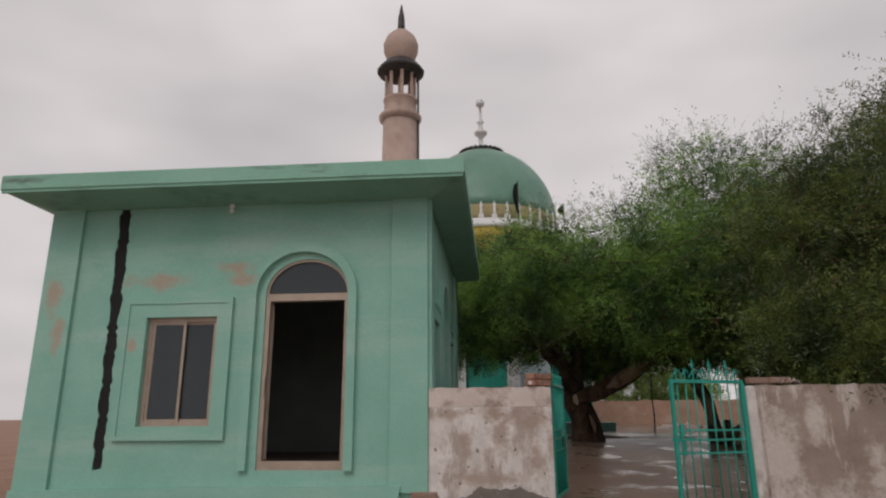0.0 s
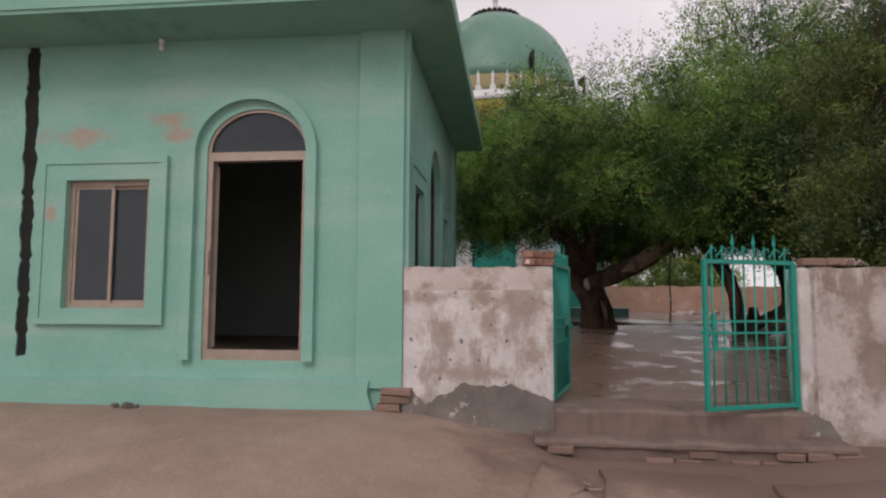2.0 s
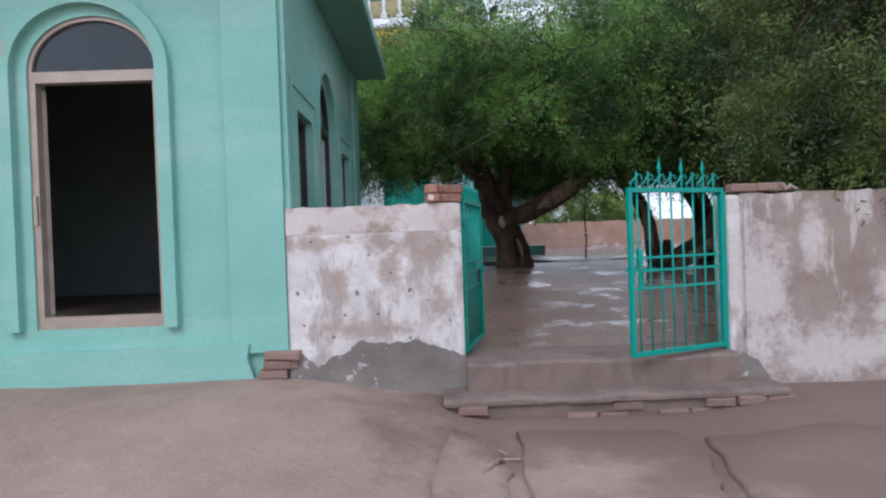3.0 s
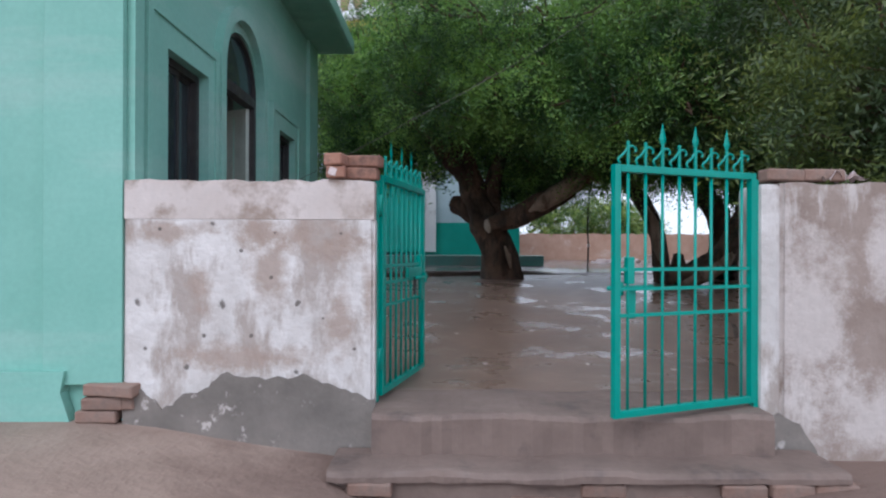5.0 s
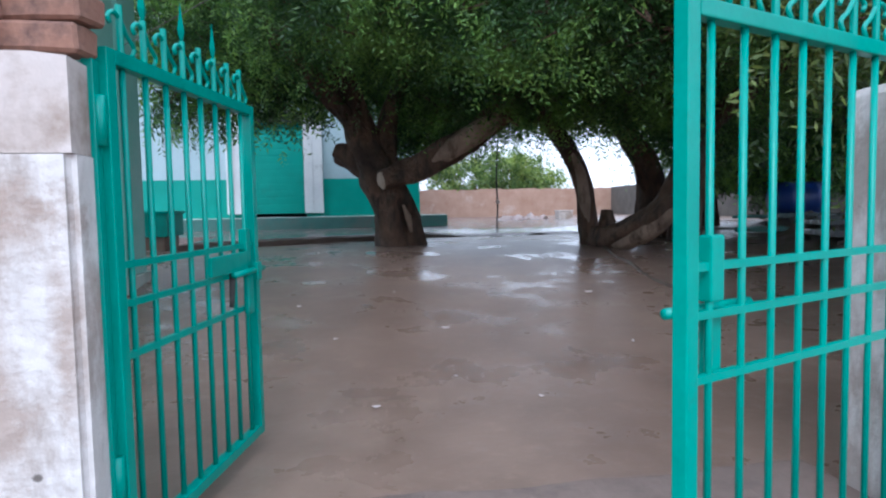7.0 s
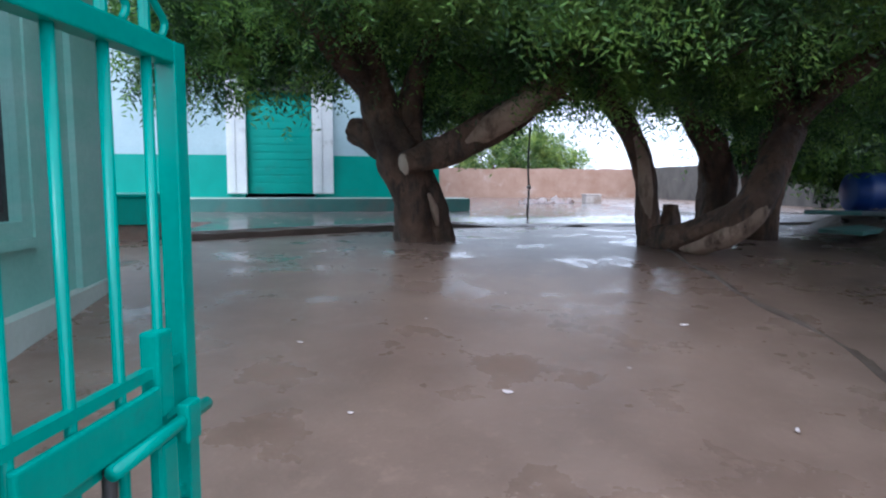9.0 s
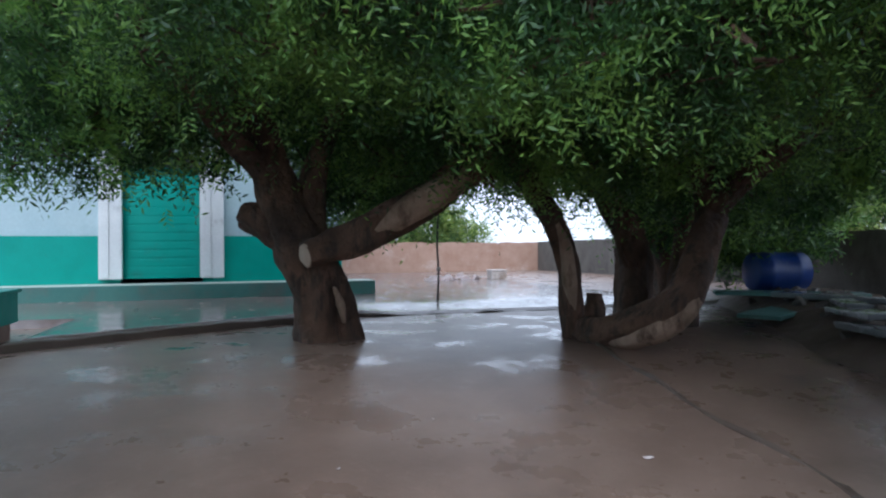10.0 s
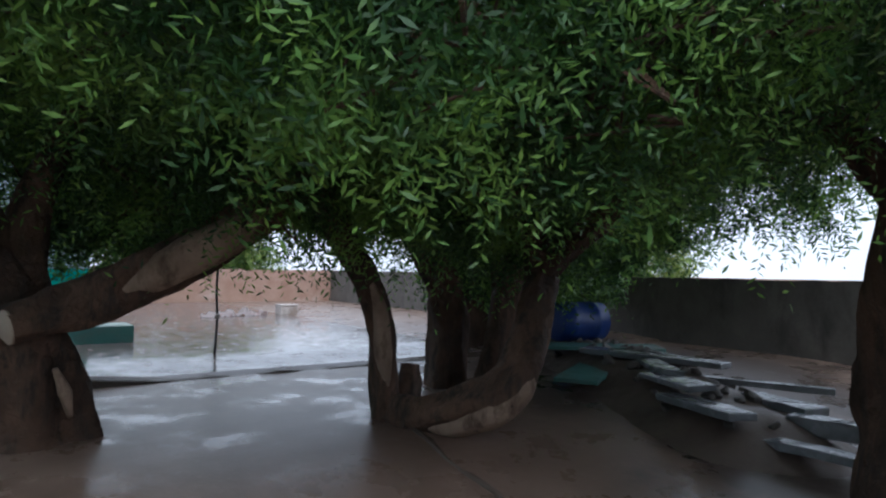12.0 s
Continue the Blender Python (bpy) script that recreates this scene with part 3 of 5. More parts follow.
def window_set(u0, u1, v0, v1, place, proud, metal=None):
    """A sliding window in a metal frame with a raised double moulding round it."""
    metal = metal or M_ALU
    surround = bmesh.new()
    for a0, a1, b0, b1, f in ((0.30, 0.19, 0.16, 0.24, 1.0), (0.23, 0.13, 0.11, 0.17, 0.75)):
        U0, U1, V0, V1 = u0 - a0, u1 + a1, v0 - b0, v1 + b1
        e0, e1, g0, g1 = (0.07, 0.07, 0.055, 0.07) if f == 1.0 else (a0 - 0.002, a1 - 0.002, b0 - 0.002, b1 - 0.002)
        for q in ((U0, U1, V0, V0 + g0), (U0, U1, V1 - g1, V1), (U0, U0 + e0, V0 + g0, V1 - g1), (U1 - e1, U1, V0 + g0, V1 - g1)):
            slab(surround, [(q[0], q[2]), (q[1], q[2]), (q[1], q[3]), (q[0], q[3])], lambda u, v, w, f=f: place(u, v, w - proud * f), proud * f)
    room_part("window_moulding", surround, M_PAINT)
    frame_ob = room_part("window_frame", ring_frame(bmesh.new(), u0, u1, v0, v1, 0.05, lambda u, v, w: place(u, v, w + 0.03), 0.08), metal, "slim metal window frame")
    mid = (u0 + u1) / 2
    for a, b, off in ((u0 + 0.05, mid + 0.025, 0.045), (mid - 0.025, u1 - 0.05, 0.075)):
        sash = room_part("window_sash", ring_frame(bmesh.new(), a, b, v0 + 0.05, v1 - 0.05, 0.032, lambda u, v, w, off=off: place(u, v, w + off), 0.025), metal, under=frame_ob)
        pane = room_part("pane", slab(bmesh.new(), [(a + 0.03, v0 + 0.08), (b - 0.03, v0 + 0.08), (b - 0.03, v1 - 0.08), (a + 0.03, v1 - 0.08)], lambda u, v, w, off=off: place(u, v, w + off + 0.01), 0.006), M_GLASS, under=frame_ob)
        pane.visible_shadow = False


def arch_door_set(c, half, sill, spring, rise, place, closed, metal=None):
    """An arched doorway: raised moulding, metal frame, fanlight and leaf."""
    metal = metal or M_ALU
    n = 20
    inner = [(c + half, sill)] + arch_points(c - 0.05, half + 0.05, spring, rise + 0.085, n) + [(c - half - 0.10, sill)]
    outer = [(c + half + 0.105, sill)] + arch_points(c - 0.05, half + 0.155, spring, rise + 0.205, n) + [(c - half - 0.205, sill)]
    room_part("arch_moulding", band(bmesh.new(), inner, outer, lambda u, v, w: place(u, v, w - 0.07), 0.07), M_PAINT)
    fr = bmesh.new()
    t = 0.055
    at = lambda u, v, w: place(u, v, w + 0.02)
    for q in ((c - half, c - half + t, sill, spring), (c + half - t, c + half, sill, spring), (c - half + t, c + half - t, spring - 0.09, spring), (c - half + t, c + half - t, sill, sill + 0.1)):
        slab(fr, [(q[0], q[2]), (q[1], q[2]), (q[1], q[3]), (q[0], q[3])], at, 0.09)
    room_part("door_frame", fr, metal, "slim metal door frame")
    arc = arch_points(c, half, spring, rise, n)
    arc_in = arch_points(c, half - 0.03, spring, rise - 0.03, n)
    room_part("fanlight_frame", band(bmesh.new(), arc_in, arc, at, 0.07), metal)
    pane = room_part("fanlight_pane", slab(bmesh.new(), arch_points(c, half - 0.02, spring, rise - 0.02, n), lambda u, v, w: place(u, v, w + 0.05), 0.006), M_GLASS)
    pane.visible_shadow = False
    if closed:
        turn = Matrix.Translation(place(c + half - t, 0, 0.07)) @ Matrix.Rotation(radians(152), 4, "Z")
        leaf = ring_frame(bmesh.new(), 0.0, 2 * half - 2 * t, sill + 0.1, spring - 0.1, 0.07, lambda u, v, w: (u, w, v), 0.04)
        slab(leaf, [(0.06, sill + 0.16), (2 * half - 2 * t - 0.06, sill + 0.16), (2 * half - 2 * t - 0.06, spring - 0.16), (0.06, spring - 0.16)], lambda u, v, w: (u, w + 0.012, v), 0.014)
        bmesh.ops.transform(leaf, matrix=turn, verts=leaf.verts)
        room_part("door_leaf", leaf, M_PLINTH_WHITE, "pale panelled door leaf, standing open")


def build_open_leaf():
    """The entrance leaf, swung into the room and back past its left jamb."""
    hx, hy = DOOR["c"] - DOOR["half"] + 0.075, ROOM_Y0 + 0.18
    turn = pose(hx, hy, 0, 0, 0, 146)

    def leaf(name, bm, material, label=""):
        bmesh.ops.transform(bm, matrix=turn, verts=bm.verts)
        return room_part(name, bm, material, label)

    leaf("door_leaf", ring_frame(bmesh.new(), 0.0, 0.92, 1.70, 3.54, 0.06, lambda u, v, w: (u, w, v), 0.035), M_ALU, "beige framed glass door leaf, swung open")
    leaf("door_pane", slab(bmesh.new(), [(0.05, 1.75), (0.87, 1.75), (0.87, 3.49), (0.05, 3.49)], lambda u, v, w: (u, 0.014 + w, v), 0.006), M_GLASS)
    room_part("door_handle", boxes((hx - 0.035, hx - 0.005, ROOM_Y0 + 0.0, ROOM_Y0 + 0.035, 2.42, 2.66), bevel=0.008), M_ALU, "metal pull handle")
    for z in (1.86, 2.6, 3.3):
        room_part("hinge", boxes((DOOR["c"] + DOOR["half"] - 0.04, DOOR["c"] + DOOR["half"] - 0.005, ROOM_Y0 + 0.04, ROOM_Y0 + 0.068, z, z + 0.12), bevel=0.004), M_ALU)


build_front()
window_set(*WIN, FRONT, 0.055)
arch_door_set(DOOR["c"], DOOR["half"], DOOR["sill"], DOOR["spring"], DOOR["rise"], FRONT, closed=False)
build_open_leaf()
build_side_wall()
room_part("back_wall", boxes((ROOM_X0, ROOM_X1, ROOM_Y1 - WALL_T, ROOM_Y1 - 0.003, 0.7, ROOM_TOP)), M_PAINT)
room_part("left_wall", boxes((ROOM_X0, ROOM_X0 + WALL_T, ROOM_Y0 + 0.292, ROOM_Y1 - WALL_T - 0.002, 0.7, ROOM_TOP)), M_PAINT)
room_part("room_floor", boxes((ROOM_X0 + WALL_T, ROOM_X1 - WALL_T - 0.002, ROOM_Y0 + 0.294, ROOM_Y1 - WALL_T - 0.002, 1.3, 1.575)), M_STEP)
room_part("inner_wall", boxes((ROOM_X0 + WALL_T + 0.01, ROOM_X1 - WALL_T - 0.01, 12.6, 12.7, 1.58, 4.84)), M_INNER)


def build_roof():
    x0, x1, y0, y1 = -5.79, -0.03, 7.88, 14.05
    bm = bmesh.new()
    low = [(x0, y0, 4.915), (x1, y0, 4.915), (x1, y1, 4.915), (x0, y1, 4.915)]
    top = [(x0, y0, 5.11), (x1, y0, 5.11), (x1, y1, 5.11), (x0, y1, 5.11)]
    a, b = [bm.verts.new(p) for p in low], [bm.verts.new(p) for p in top]
    bm.faces.new(b)
    bm.faces.new(a[::-1])
    for i in range(4):
        bm.faces.new((a[i], a[(i + 1) % 4], b[(i + 1) % 4], b[i]))
    bmesh.ops.bevel(bm, geom=list(bm.edges), offset=0.012, segments=2, affect="EDGES")
    room_part("roof_slab", bm, M_FASCIA, "green painted flat concrete roof with streaked edge")
    # soffit falls a little towards the walls
    bm = bmesh.new()
    o = [bm.verts.new(p) for p in ((x0 + 0.05, y0 + 0.05, 4.912), (x1 - 0.05, y0 + 0.05, 4.912), (x1 - 0.05, y1 - 0.05, 4.912), (x0 + 0.05, y1 - 0.05, 4.912))]
    i = [bm.verts.new(p) for p in ((ROOM_X0 - 0.005, ROOM_Y0 - 0.005, 4.84), (ROOM_X1 + 0.05, ROOM_Y0 - 0.005, 4.84), (ROOM_X1 + 0.05, ROOM_Y1 + 0.005, 4.84), (ROOM_X0 - 0.005, ROOM_Y1 + 0.005, 4.84))]
    for k in range(4):
        j = (k + 1) % 4
        bm.faces.new((o[k], o[j], i[j], i[k]))
    bm.faces.new(i)
    bm.faces.new(o[::-1])
    room_part("soffit", bm, M_PAINT_SHADE)
    room_part("drip_edge", boxes((x0 + 0.02, x1 - 0.02, y0 + 0.015, y0 + 0.045, 4.885, 4.914)), M_PAINT_SHADE)


build_roof()
lamp_ob = thing("bulb_holder", "small white bulb holder under the green soffit", "lamp", at=(-3.05, 8.46, 4.83))
part("holder", lathe(bmesh.new(), [(0.028, 0.0), (0.03, -0.03), (0.018, -0.05)], (0, 0, 0), 12), M_WHITE, lamp_ob, smooth=True)
part("bulb", lathe(bmesh.new(), [(0.012, -0.045), (0.026, -0.08), (0.024, -0.1), (0.008, -0.12)], (0, 0, 0), 12), M_WHITE, lamp_ob, smooth=True)


# ---------------------------------------------------------------- boundary walls, gate, steps
def rough_top(x0, x1, z, step, amp, seed):
    rnd = random.Random(seed)
    n = max(2, int((x1 - x0) / step))
    return [(x0 + (x1 - x0) * i / n, z + rnd.uniform(-amp, amp)) for i in range(n + 1)]


def boundary_wall(name, x0, x1, cement, label, seed, wash, head):
    wall = thing(name, label, "wall", kind="structure", at=(0, 0, 0))
    bm = slab(bmesh.new(), [(x0, 0.5), (x1, 0.5)] + (rough_top(x0, x1, 2.275, 1.0, 0.0, seed) if head else rough_top(x0, x1, 2.49, 0.07, 0.011, seed))[::-1], on_front(8.5), 0.27)
    bmesh.ops.bevel(bm, geom=[e for e in bm.edges if abs(e.verts[0].co.x - e.verts[1].co.x) < 0.01 and abs(e.verts[0].co.y - e.verts[1].co.y) < 0.01], offset=0.02, segments=3, affect="EDGES")
    part("wall_body", bm, wash, wall)
    if head:
        part("wall_head", slab(bmesh.new(), [(x0 + 0.004, 2.277), (x1 - 0.004, 2.277)] + rough_top(x0 + 0.004, x1 - 0.004, 2.495, 0.07, 0.009, seed)[::-1], on_front(8.503), 0.262), head, wall)
    part("cement_patch", slab(bmesh.new(), cement, on_front(8.488), 0.012), M_CEMENT, wall, "dark damp cement patch at the foot")
    return wall


def ragged(points, amp, seed, per=6):
    rnd = random.Random(seed)
    out = []
    for a, b in zip(points, points[1:]):
        for i in range(per):
            t = i / per
            x, z = a[0] + (b[0] - a[0]) * t, a[1] + (b[1] - a[1]) * t
            out.append((x, z + amp * 1.6 * noise.noise(Vector((x * 9, seed, 0))) + amp * 0.5 * noise.noise(Vector((x * 31, seed, 5))) + rnd.uniform(-0.15, 0.15) * amp))
    return out + [points[-1]]


boundary_wall("wall_gate_left", -0.525, 0.89, [(0.895, 0.6), (-0.52, 0.6)] + ragged([(-0.52, 1.2), (-0.42, 1.33), (-0.3, 1.22), (-0.12, 1.3), (0.03, 1.39), (0.35, 1.4), (0.6, 1.37), (0.895, 1.27)], 0.032, 5, 9),
              "stained whitewashed boundary wall with bare cement head", 11, M_WHITEWASH, M_WALLTOP)
wall_right_of_gate = boundary_wall("wall_gate_right", 3.168, 13.4, [(3.4, 0.6), (3.05, 0.6)] + ragged([(3.05, 1.17), (3.16, 1.2), (3.27, 1.13), (3.36, 1.0), (3.42, 0.85)], 0.02, 6),
              "brown-stained whitewashed boundary wall beside the gate", 12, M_WHITEWASH_WORN, None)
part("wall_end", boxes((3.05, 3.165, 8.494, 8.778, 0.9, 2.485), bevel=0.03), M_WHITEWASH, wall_right_of_gate, "whitewashed rounded wall end")


def gate_leaf(name, hinge, free, label, strap=False):
    """A leaf of square tube with round bars, three middle rails, spear heads and scrolls; built along local x from its hinge."""
    L = math.hypot(free[0] - hinge[0], free[1] - hinge[1])
    turn = math.degrees(math.atan2(free[1] - hinge[1], free[0] - hinge[0]))
    g = thing(name, label, "gate", "gate leaves", at=(hinge[0], hinge[1], 1.255))
    g.rotation_euler = (0, 0, radians(turn))
    H, T = 1.29, 0.037
    for x0 in (0.0, L - T):
        part("stile", boxes((x0, x0 + T, -T / 2, T / 2, 0, H), bevel=0.004), M_GATE, g)
    top = part("top_rail", boxes((T, L - T, -T / 2, T / 2, H - T, H), bevel=0.004), M_GATE, g)
    part("bottom_rail", boxes((T, L - T, -T / 2, T / 2, 0, T), bevel=0.004), M_GATE, g)
    for z in (0.52, 0.655, 0.755):
        part("middle_rail", boxes((T, L - T, -0.008, 0.008, z - 0.009, z + 0.009)), M_GATE, g)
    n = 8
    for i in range(n):
        x = T + (L - 2 * T) * (i + 0.5) / n
        part("bar", tube(bmesh.new(), [(x, 0, T), (x, 0, H / 2), (x, 0, H - T)], [0.0085] * 3, 8, 1), M_GATE, g, smooth=True)
        tall = i in (1, 3, 5)
        hh = 0.21 if tall else 0.13
        bm = tube(bmesh.new(), [(x, 0, H), (x, 0, H + hh * 0.3), (x, 0, H + hh * (0.55 if tall else 0.95))], [0.009] * 3, 8, 1)
        z = H + hh * 0.5
        w = 0.023 if tall else 0.014
        spear = [(0.004, 0), (w, hh * 0.2), (w * 0.55, hh * 0.38), (0.002, hh * 0.6)]
        if not tall:
            part("spike", bm, M_GATE, top)
            continue
        vs = [[bm.verts.new((x + sx * r, sy * r * 0.35, z + dz)) for sx, sy in ((1, 0), (0, 1), (-1, 0), (0, -1))] for r, dz in spear]
        for a, b in zip(vs, vs[1:]):
            for k in range(4):
                bm.faces.new((a[k], a[(k + 1) % 4], b[(k + 1) % 4], b[k]))
        bm.faces.new(vs[0][::-1])
        bm.faces.new(vs[-1])
        part("spear_head", bm, M_GATE, top)
    for i in range(n):
        x = T + (L - 2 * T) * (i + 0.5) / n
        pts = [(x + 0.05, 0, H + 0.005), (x + 0.062, 0, H + 0.03), (x + 0.03, 0, H + 0.055), (x + 0.005, 0, H + 0.085), (x - 0.025, 0, H + 0.10), (x - 0.05, 0, H + 0.085), (x - 0.042, 0, H + 0.068)]
        part("scroll", tube(bmesh.new(), pts, [0.0065] * 7, 6, 3), M_GATE, top, smooth=True)
    xs = L - T
    latch = part("latch_plate", boxes((xs - 0.09, xs - 0.045, -0.02, 0.014, 0.68, 0.82), bevel=0.006), M_GATE, g)
    part("latch_bolt", tube(bmesh.new(), [(xs - 0.24, -0.03, 0.66), (xs - 0.1, -0.03, 0.66), (xs + 0.045, -0.03, 0.66)], [0.012] * 3, 10, 1), M_GATE, latch, smooth=True)
    if strap:
        part("latch_strap", boxes((xs - 0.40, xs - 0.09, -0.022, -0.009, 0.668, 0.735), bevel=0.004), M_GATE, latch)
        part("latch_tongue", tube(bmesh.new(), [(xs - 0.22, -0.014, 0.665), (xs - 0.225, -0.014, 0.6), (xs - 0.235, -0.014, 0.545)], [0.011, 0.01, 0.008], 8, 2), M_DARKMETAL, latch, "dark hanging bolt handle", True)
    part("latch_hasp", boxes((xs - 0.12, xs - 0.07, -0.036, -0.012, 0.5, 0.648), bevel=0.008), M_GATE, latch)
    part("latch_staple", boxes((xs - 0.05, xs - 0.005, -0.045, -0.0225, 0.62, 0.69), bevel=0.006), M_GATE, latch)
    for z in (0.16, 1.05):
        part("hinge", tube(bmesh.new(), [(-0.012, 0, z), (-0.012, 0, z + 0.06), (-0.012, 0, z + 0.12)], [0.016] * 3, 10, 1), M_GATE, g, smooth=True)
    return g


gate_leaf("gate_leaf", (0.905, 8.646), (1.122, 9.578), "teal green iron gate leaf with spear heads, opened inwards", True)
gate_leaf("gate_leaf", (3.03, 8.532), (2.136, 8.156), "teal green iron gate leaf with spear heads, opened outwards")
for px, py in ((0.892, 8.645), (3.045, 8.55)):
    gp = thing("gate_post", "narrow teal iron gate post fixed to the wall end", "gate post", "gate posts", at=(px, py, 1.2))
    part("post", boxes((-0.02, 0.008, -0.03, 0.03, 0, 1.31), bevel=0.004), M_GATE, gp)

steps = thing("entrance_steps", "worn mortar entrance steps with broken brick edge", "steps", kind="structure")


def worn_step(x0, x1, y0, y1, z0, z1, seed):
    bm = bmesh.new()
    rnd = random.Random(seed)
    n = 40
    rows = []
    for i in range(n + 1):
        x = x0 + (x1 - x0) * i / n
        f = y0 + 0.035 * noise.noise(Vector((x * 3, seed, 0))) + 0.02 * noise.noise(Vector((x * 11, seed, 3))) + rnd.uniform(-0.006, 0.006)
        t = z1 + 0.02 * noise.noise(Vector((x * 2.2, seed + 5, 0))) + 0.008 * noise.noise(Vector((x * 9, seed + 5, 0)))
        rows.append([bm.verts.new(p) for p in ((x, f, z0), (x, f, t - 0.03), (x, f + 0.012, t - 0.006), (x, f + 0.04, t), (x, y1, t), (x, y1, z0))])
    for a, b in zip(rows, rows[1:]):
        for k in range(6):
            bm.faces.new((a[k], a[(k + 1) % 6], b[(k + 1) % 6], b[k]))
    bm.faces.new(rows[0])
    bm.faces.new(rows[-1][::-1])
    return bm


part("tread", worn_step(0.70, 3.30, 8.07, 8.45, 0.955, 1.012, 3.0), M_STEP, steps)
part("sill", worn_step(0.893, 3.052, 8.34, 8.95, 0.7, 1.225, 8.0), M_STEP, steps)
part("riser_core", boxes((0.72, 3.30, 8.115, 8.34, 0.6, 0.954)), M_STEP, steps)


def brick_mesh(material, l=0.225, w=0.108, h=0.068):
    bm = boxes((-l / 2, l / 2, -w / 2, w / 2, -h / 2, h / 2))
    bmesh.ops.subdivide_edges(bm, edges=bm.edges[:], cuts=1, use_grid_fill=True)
    bmesh.ops.bevel(bm, geom=[e for e in bm.edges if e.calc_face_angle(0) > 0.5], offset=0.008, segments=1, affect="EDGES")
    for v in bm.verts:
        v.co += Vector([noise.noise(v.co * 14 + Vector((k * 5.0, 0, 0))) * 0.006 for k in range(3)])
    me = bpy.data.meshes.new("brick")
    bm.to_mesh(me)
    bm.free()
    me.materials.append(material)
    return me


BRICK, BRICK_DUSTY = brick_mesh(M_BRICK), brick_mesh(M_BRICKDUST)


def brick_at(parent, x, y, z, rz=0, rx=0, ry=0, mesh=None):
    ob = new("brick", mesh or BRICK)
    ob.parent = parent
    ob.matrix_basis = pose(x, y, z, rx, ry, rz)
    return ob


rnd = random.Random(21)
for row, z, keep in ((0, 0.842, 0.3), (1, 0.916, 0.62)):
    for i in range(12):
        x = 0.80 + 0.118 * row + i * 0.232
        if x < 3.25 and rnd.random() < keep:
            brick_at(steps, x, 8.135 + rnd.uniform(-0.022, 0.014), z + rnd.uniform(-0.007, 0.007), rnd.uniform(-8, 8), rnd.uniform(-5, 5), rnd.uniform(-3, 3), BRICK_DUSTY)
broken = thing("broken_plinth_corner", "broken plinth corner with bare red bricks", "bricks", kind="structure")
for z in (1.02, 1.095, 1.17, 1.245, 1.32):
    for i, x in enumerate((-0.63, -0.56)[:1 + int(z > 1.2)]):
        brick_at(broken, x + rnd.uniform(-0.03, 0.03), 8.495 + rnd.uniform(-0.02, 0.012), z, rnd.uniform(-9, 9), rnd.uniform(-3, 3), 0, BRICK_DUSTY)
for k, (x, y, z, rz) in enumerate(((0.665, 8.585, 2.541, 94), (0.79, 8.60, 2.541, -4), (0.675, 8.575, 2.612, 80), (0.808, 8.61, 2.613, -13))):
    b = new("loose_brick", BRICK)
    b.matrix_basis = pose(x, y, z, 0, 0, rz)
    tagged(b, "loose red brick stacked on the wall head", "brick", "loose bricks on the wall")
for k, (x, y, z, rz) in enumerate(((3.22, 8.6, 2.541, 5), (3.46, 8.62, 2.543, -8))):
    b = new("loose_brick", BRICK_DUSTY)
    b.matrix_basis = pose(x, y, z, 0, 0, rz)
    tagged(b, "loose dull red brick lying on the wall head", "brick", "loose bricks on the wall")



def cement_plate(corners, lift, seed):
    """A broken plate of cement lying on the ground before the steps."""
    rnd = random.Random(seed)
    edge_pts = []
    for a, b in zip(corners, corners[1:] + corners[:1]):
        for i in range(7):
            t = i / 7
            edge_pts.append((a[0] + (b[0] - a[0]) * t + rnd.uniform(-0.025, 0.025), a[1] + (b[1] - a[1]) * t + rnd.uniform(-0.025, 0.025)))
    cx, cy = sum(p[0] for p in edge_pts) / len(edge_pts), sum(p[1] for p in edge_pts) / len(edge_pts)
    bm = bmesh.new()
    rings = []
    for f, dz in ((1.0, -0.08), (1.0, lift - 0.02), (0.975, lift), (0.6, lift), (0.25, lift)):
        rings.append([bm.verts.new((cx + (x - cx) * f, cy + (y - cy) * f, float(ground_height(np.array(cx + (x - cx) * f), np.array(cy + (y - cy) * f))) + dz + 0.012 * noise.noise(Vector((x * 2, y * 2, seed))))) for x, y in edge_pts])
    n = len(edge_pts)
    for a, b in zip(rings, rings[1:]):
        for k in range(n):
            bm.faces.new((a[k], a[(k + 1) % n], b[(k + 1) % n], b[k]))
    bm.faces.new(rings[-1])
    ob = mesh_object("cement_plate", bm, M_DRY, True)
    tagged(ob, "broken plate of tan cement before the steps", "cement slab", "cement plates", "structure")


cement_plate([(1.2, 7.74), (2.24, 7.62), (2.3, 7.2), (2.12, 6.6), (2.0, 5.6), (1.5, 5.0), (1.1, 6.0)], 0.04, 3)
cement_plate([(2.42, 7.5), (3.3, 7.55), (4.2, 7.0), (3.9, 5.6), (2.5, 5.5), (2.28, 6.6)], 0.03, 8)
cement_plate([(0.74, 7.6), (1.0, 7.42), (1.06, 7.0), (0.95, 6.2), (0.7, 5.8), (0.62, 6.8)], 0.03, 12)

# ---------------------------------------------------------------- mosque, dome, minaret
mosque = thing("mosque", "pale blue and teal mosque front with white pilasters", "building", at=(0, 0, 0))
MX0, MX1, MY, MB = -9.0, 3.3, 22.28, 2.06
part("upper_wall", boxes((MX0, -0.80, MY, MY + 0.3, 2.862, 6.3), (0.64, MX1, MY, MY + 0.3, 2.862, 6.3), (-0.798, 0.638, MY, MY + 0.3, 4.2, 6.3)), M_PALE, mosque, "pale blue upper wall")
part("dado", boxes((MX0, -0.80, MY - 0.012, MY + 0.3, MB - 0.25, 2.86), (0.64, MX1 + 0.012, MY - 0.012, MY + 0.3, MB - 0.25, 2.86)), M_TEAL, mosque, "teal painted dado")
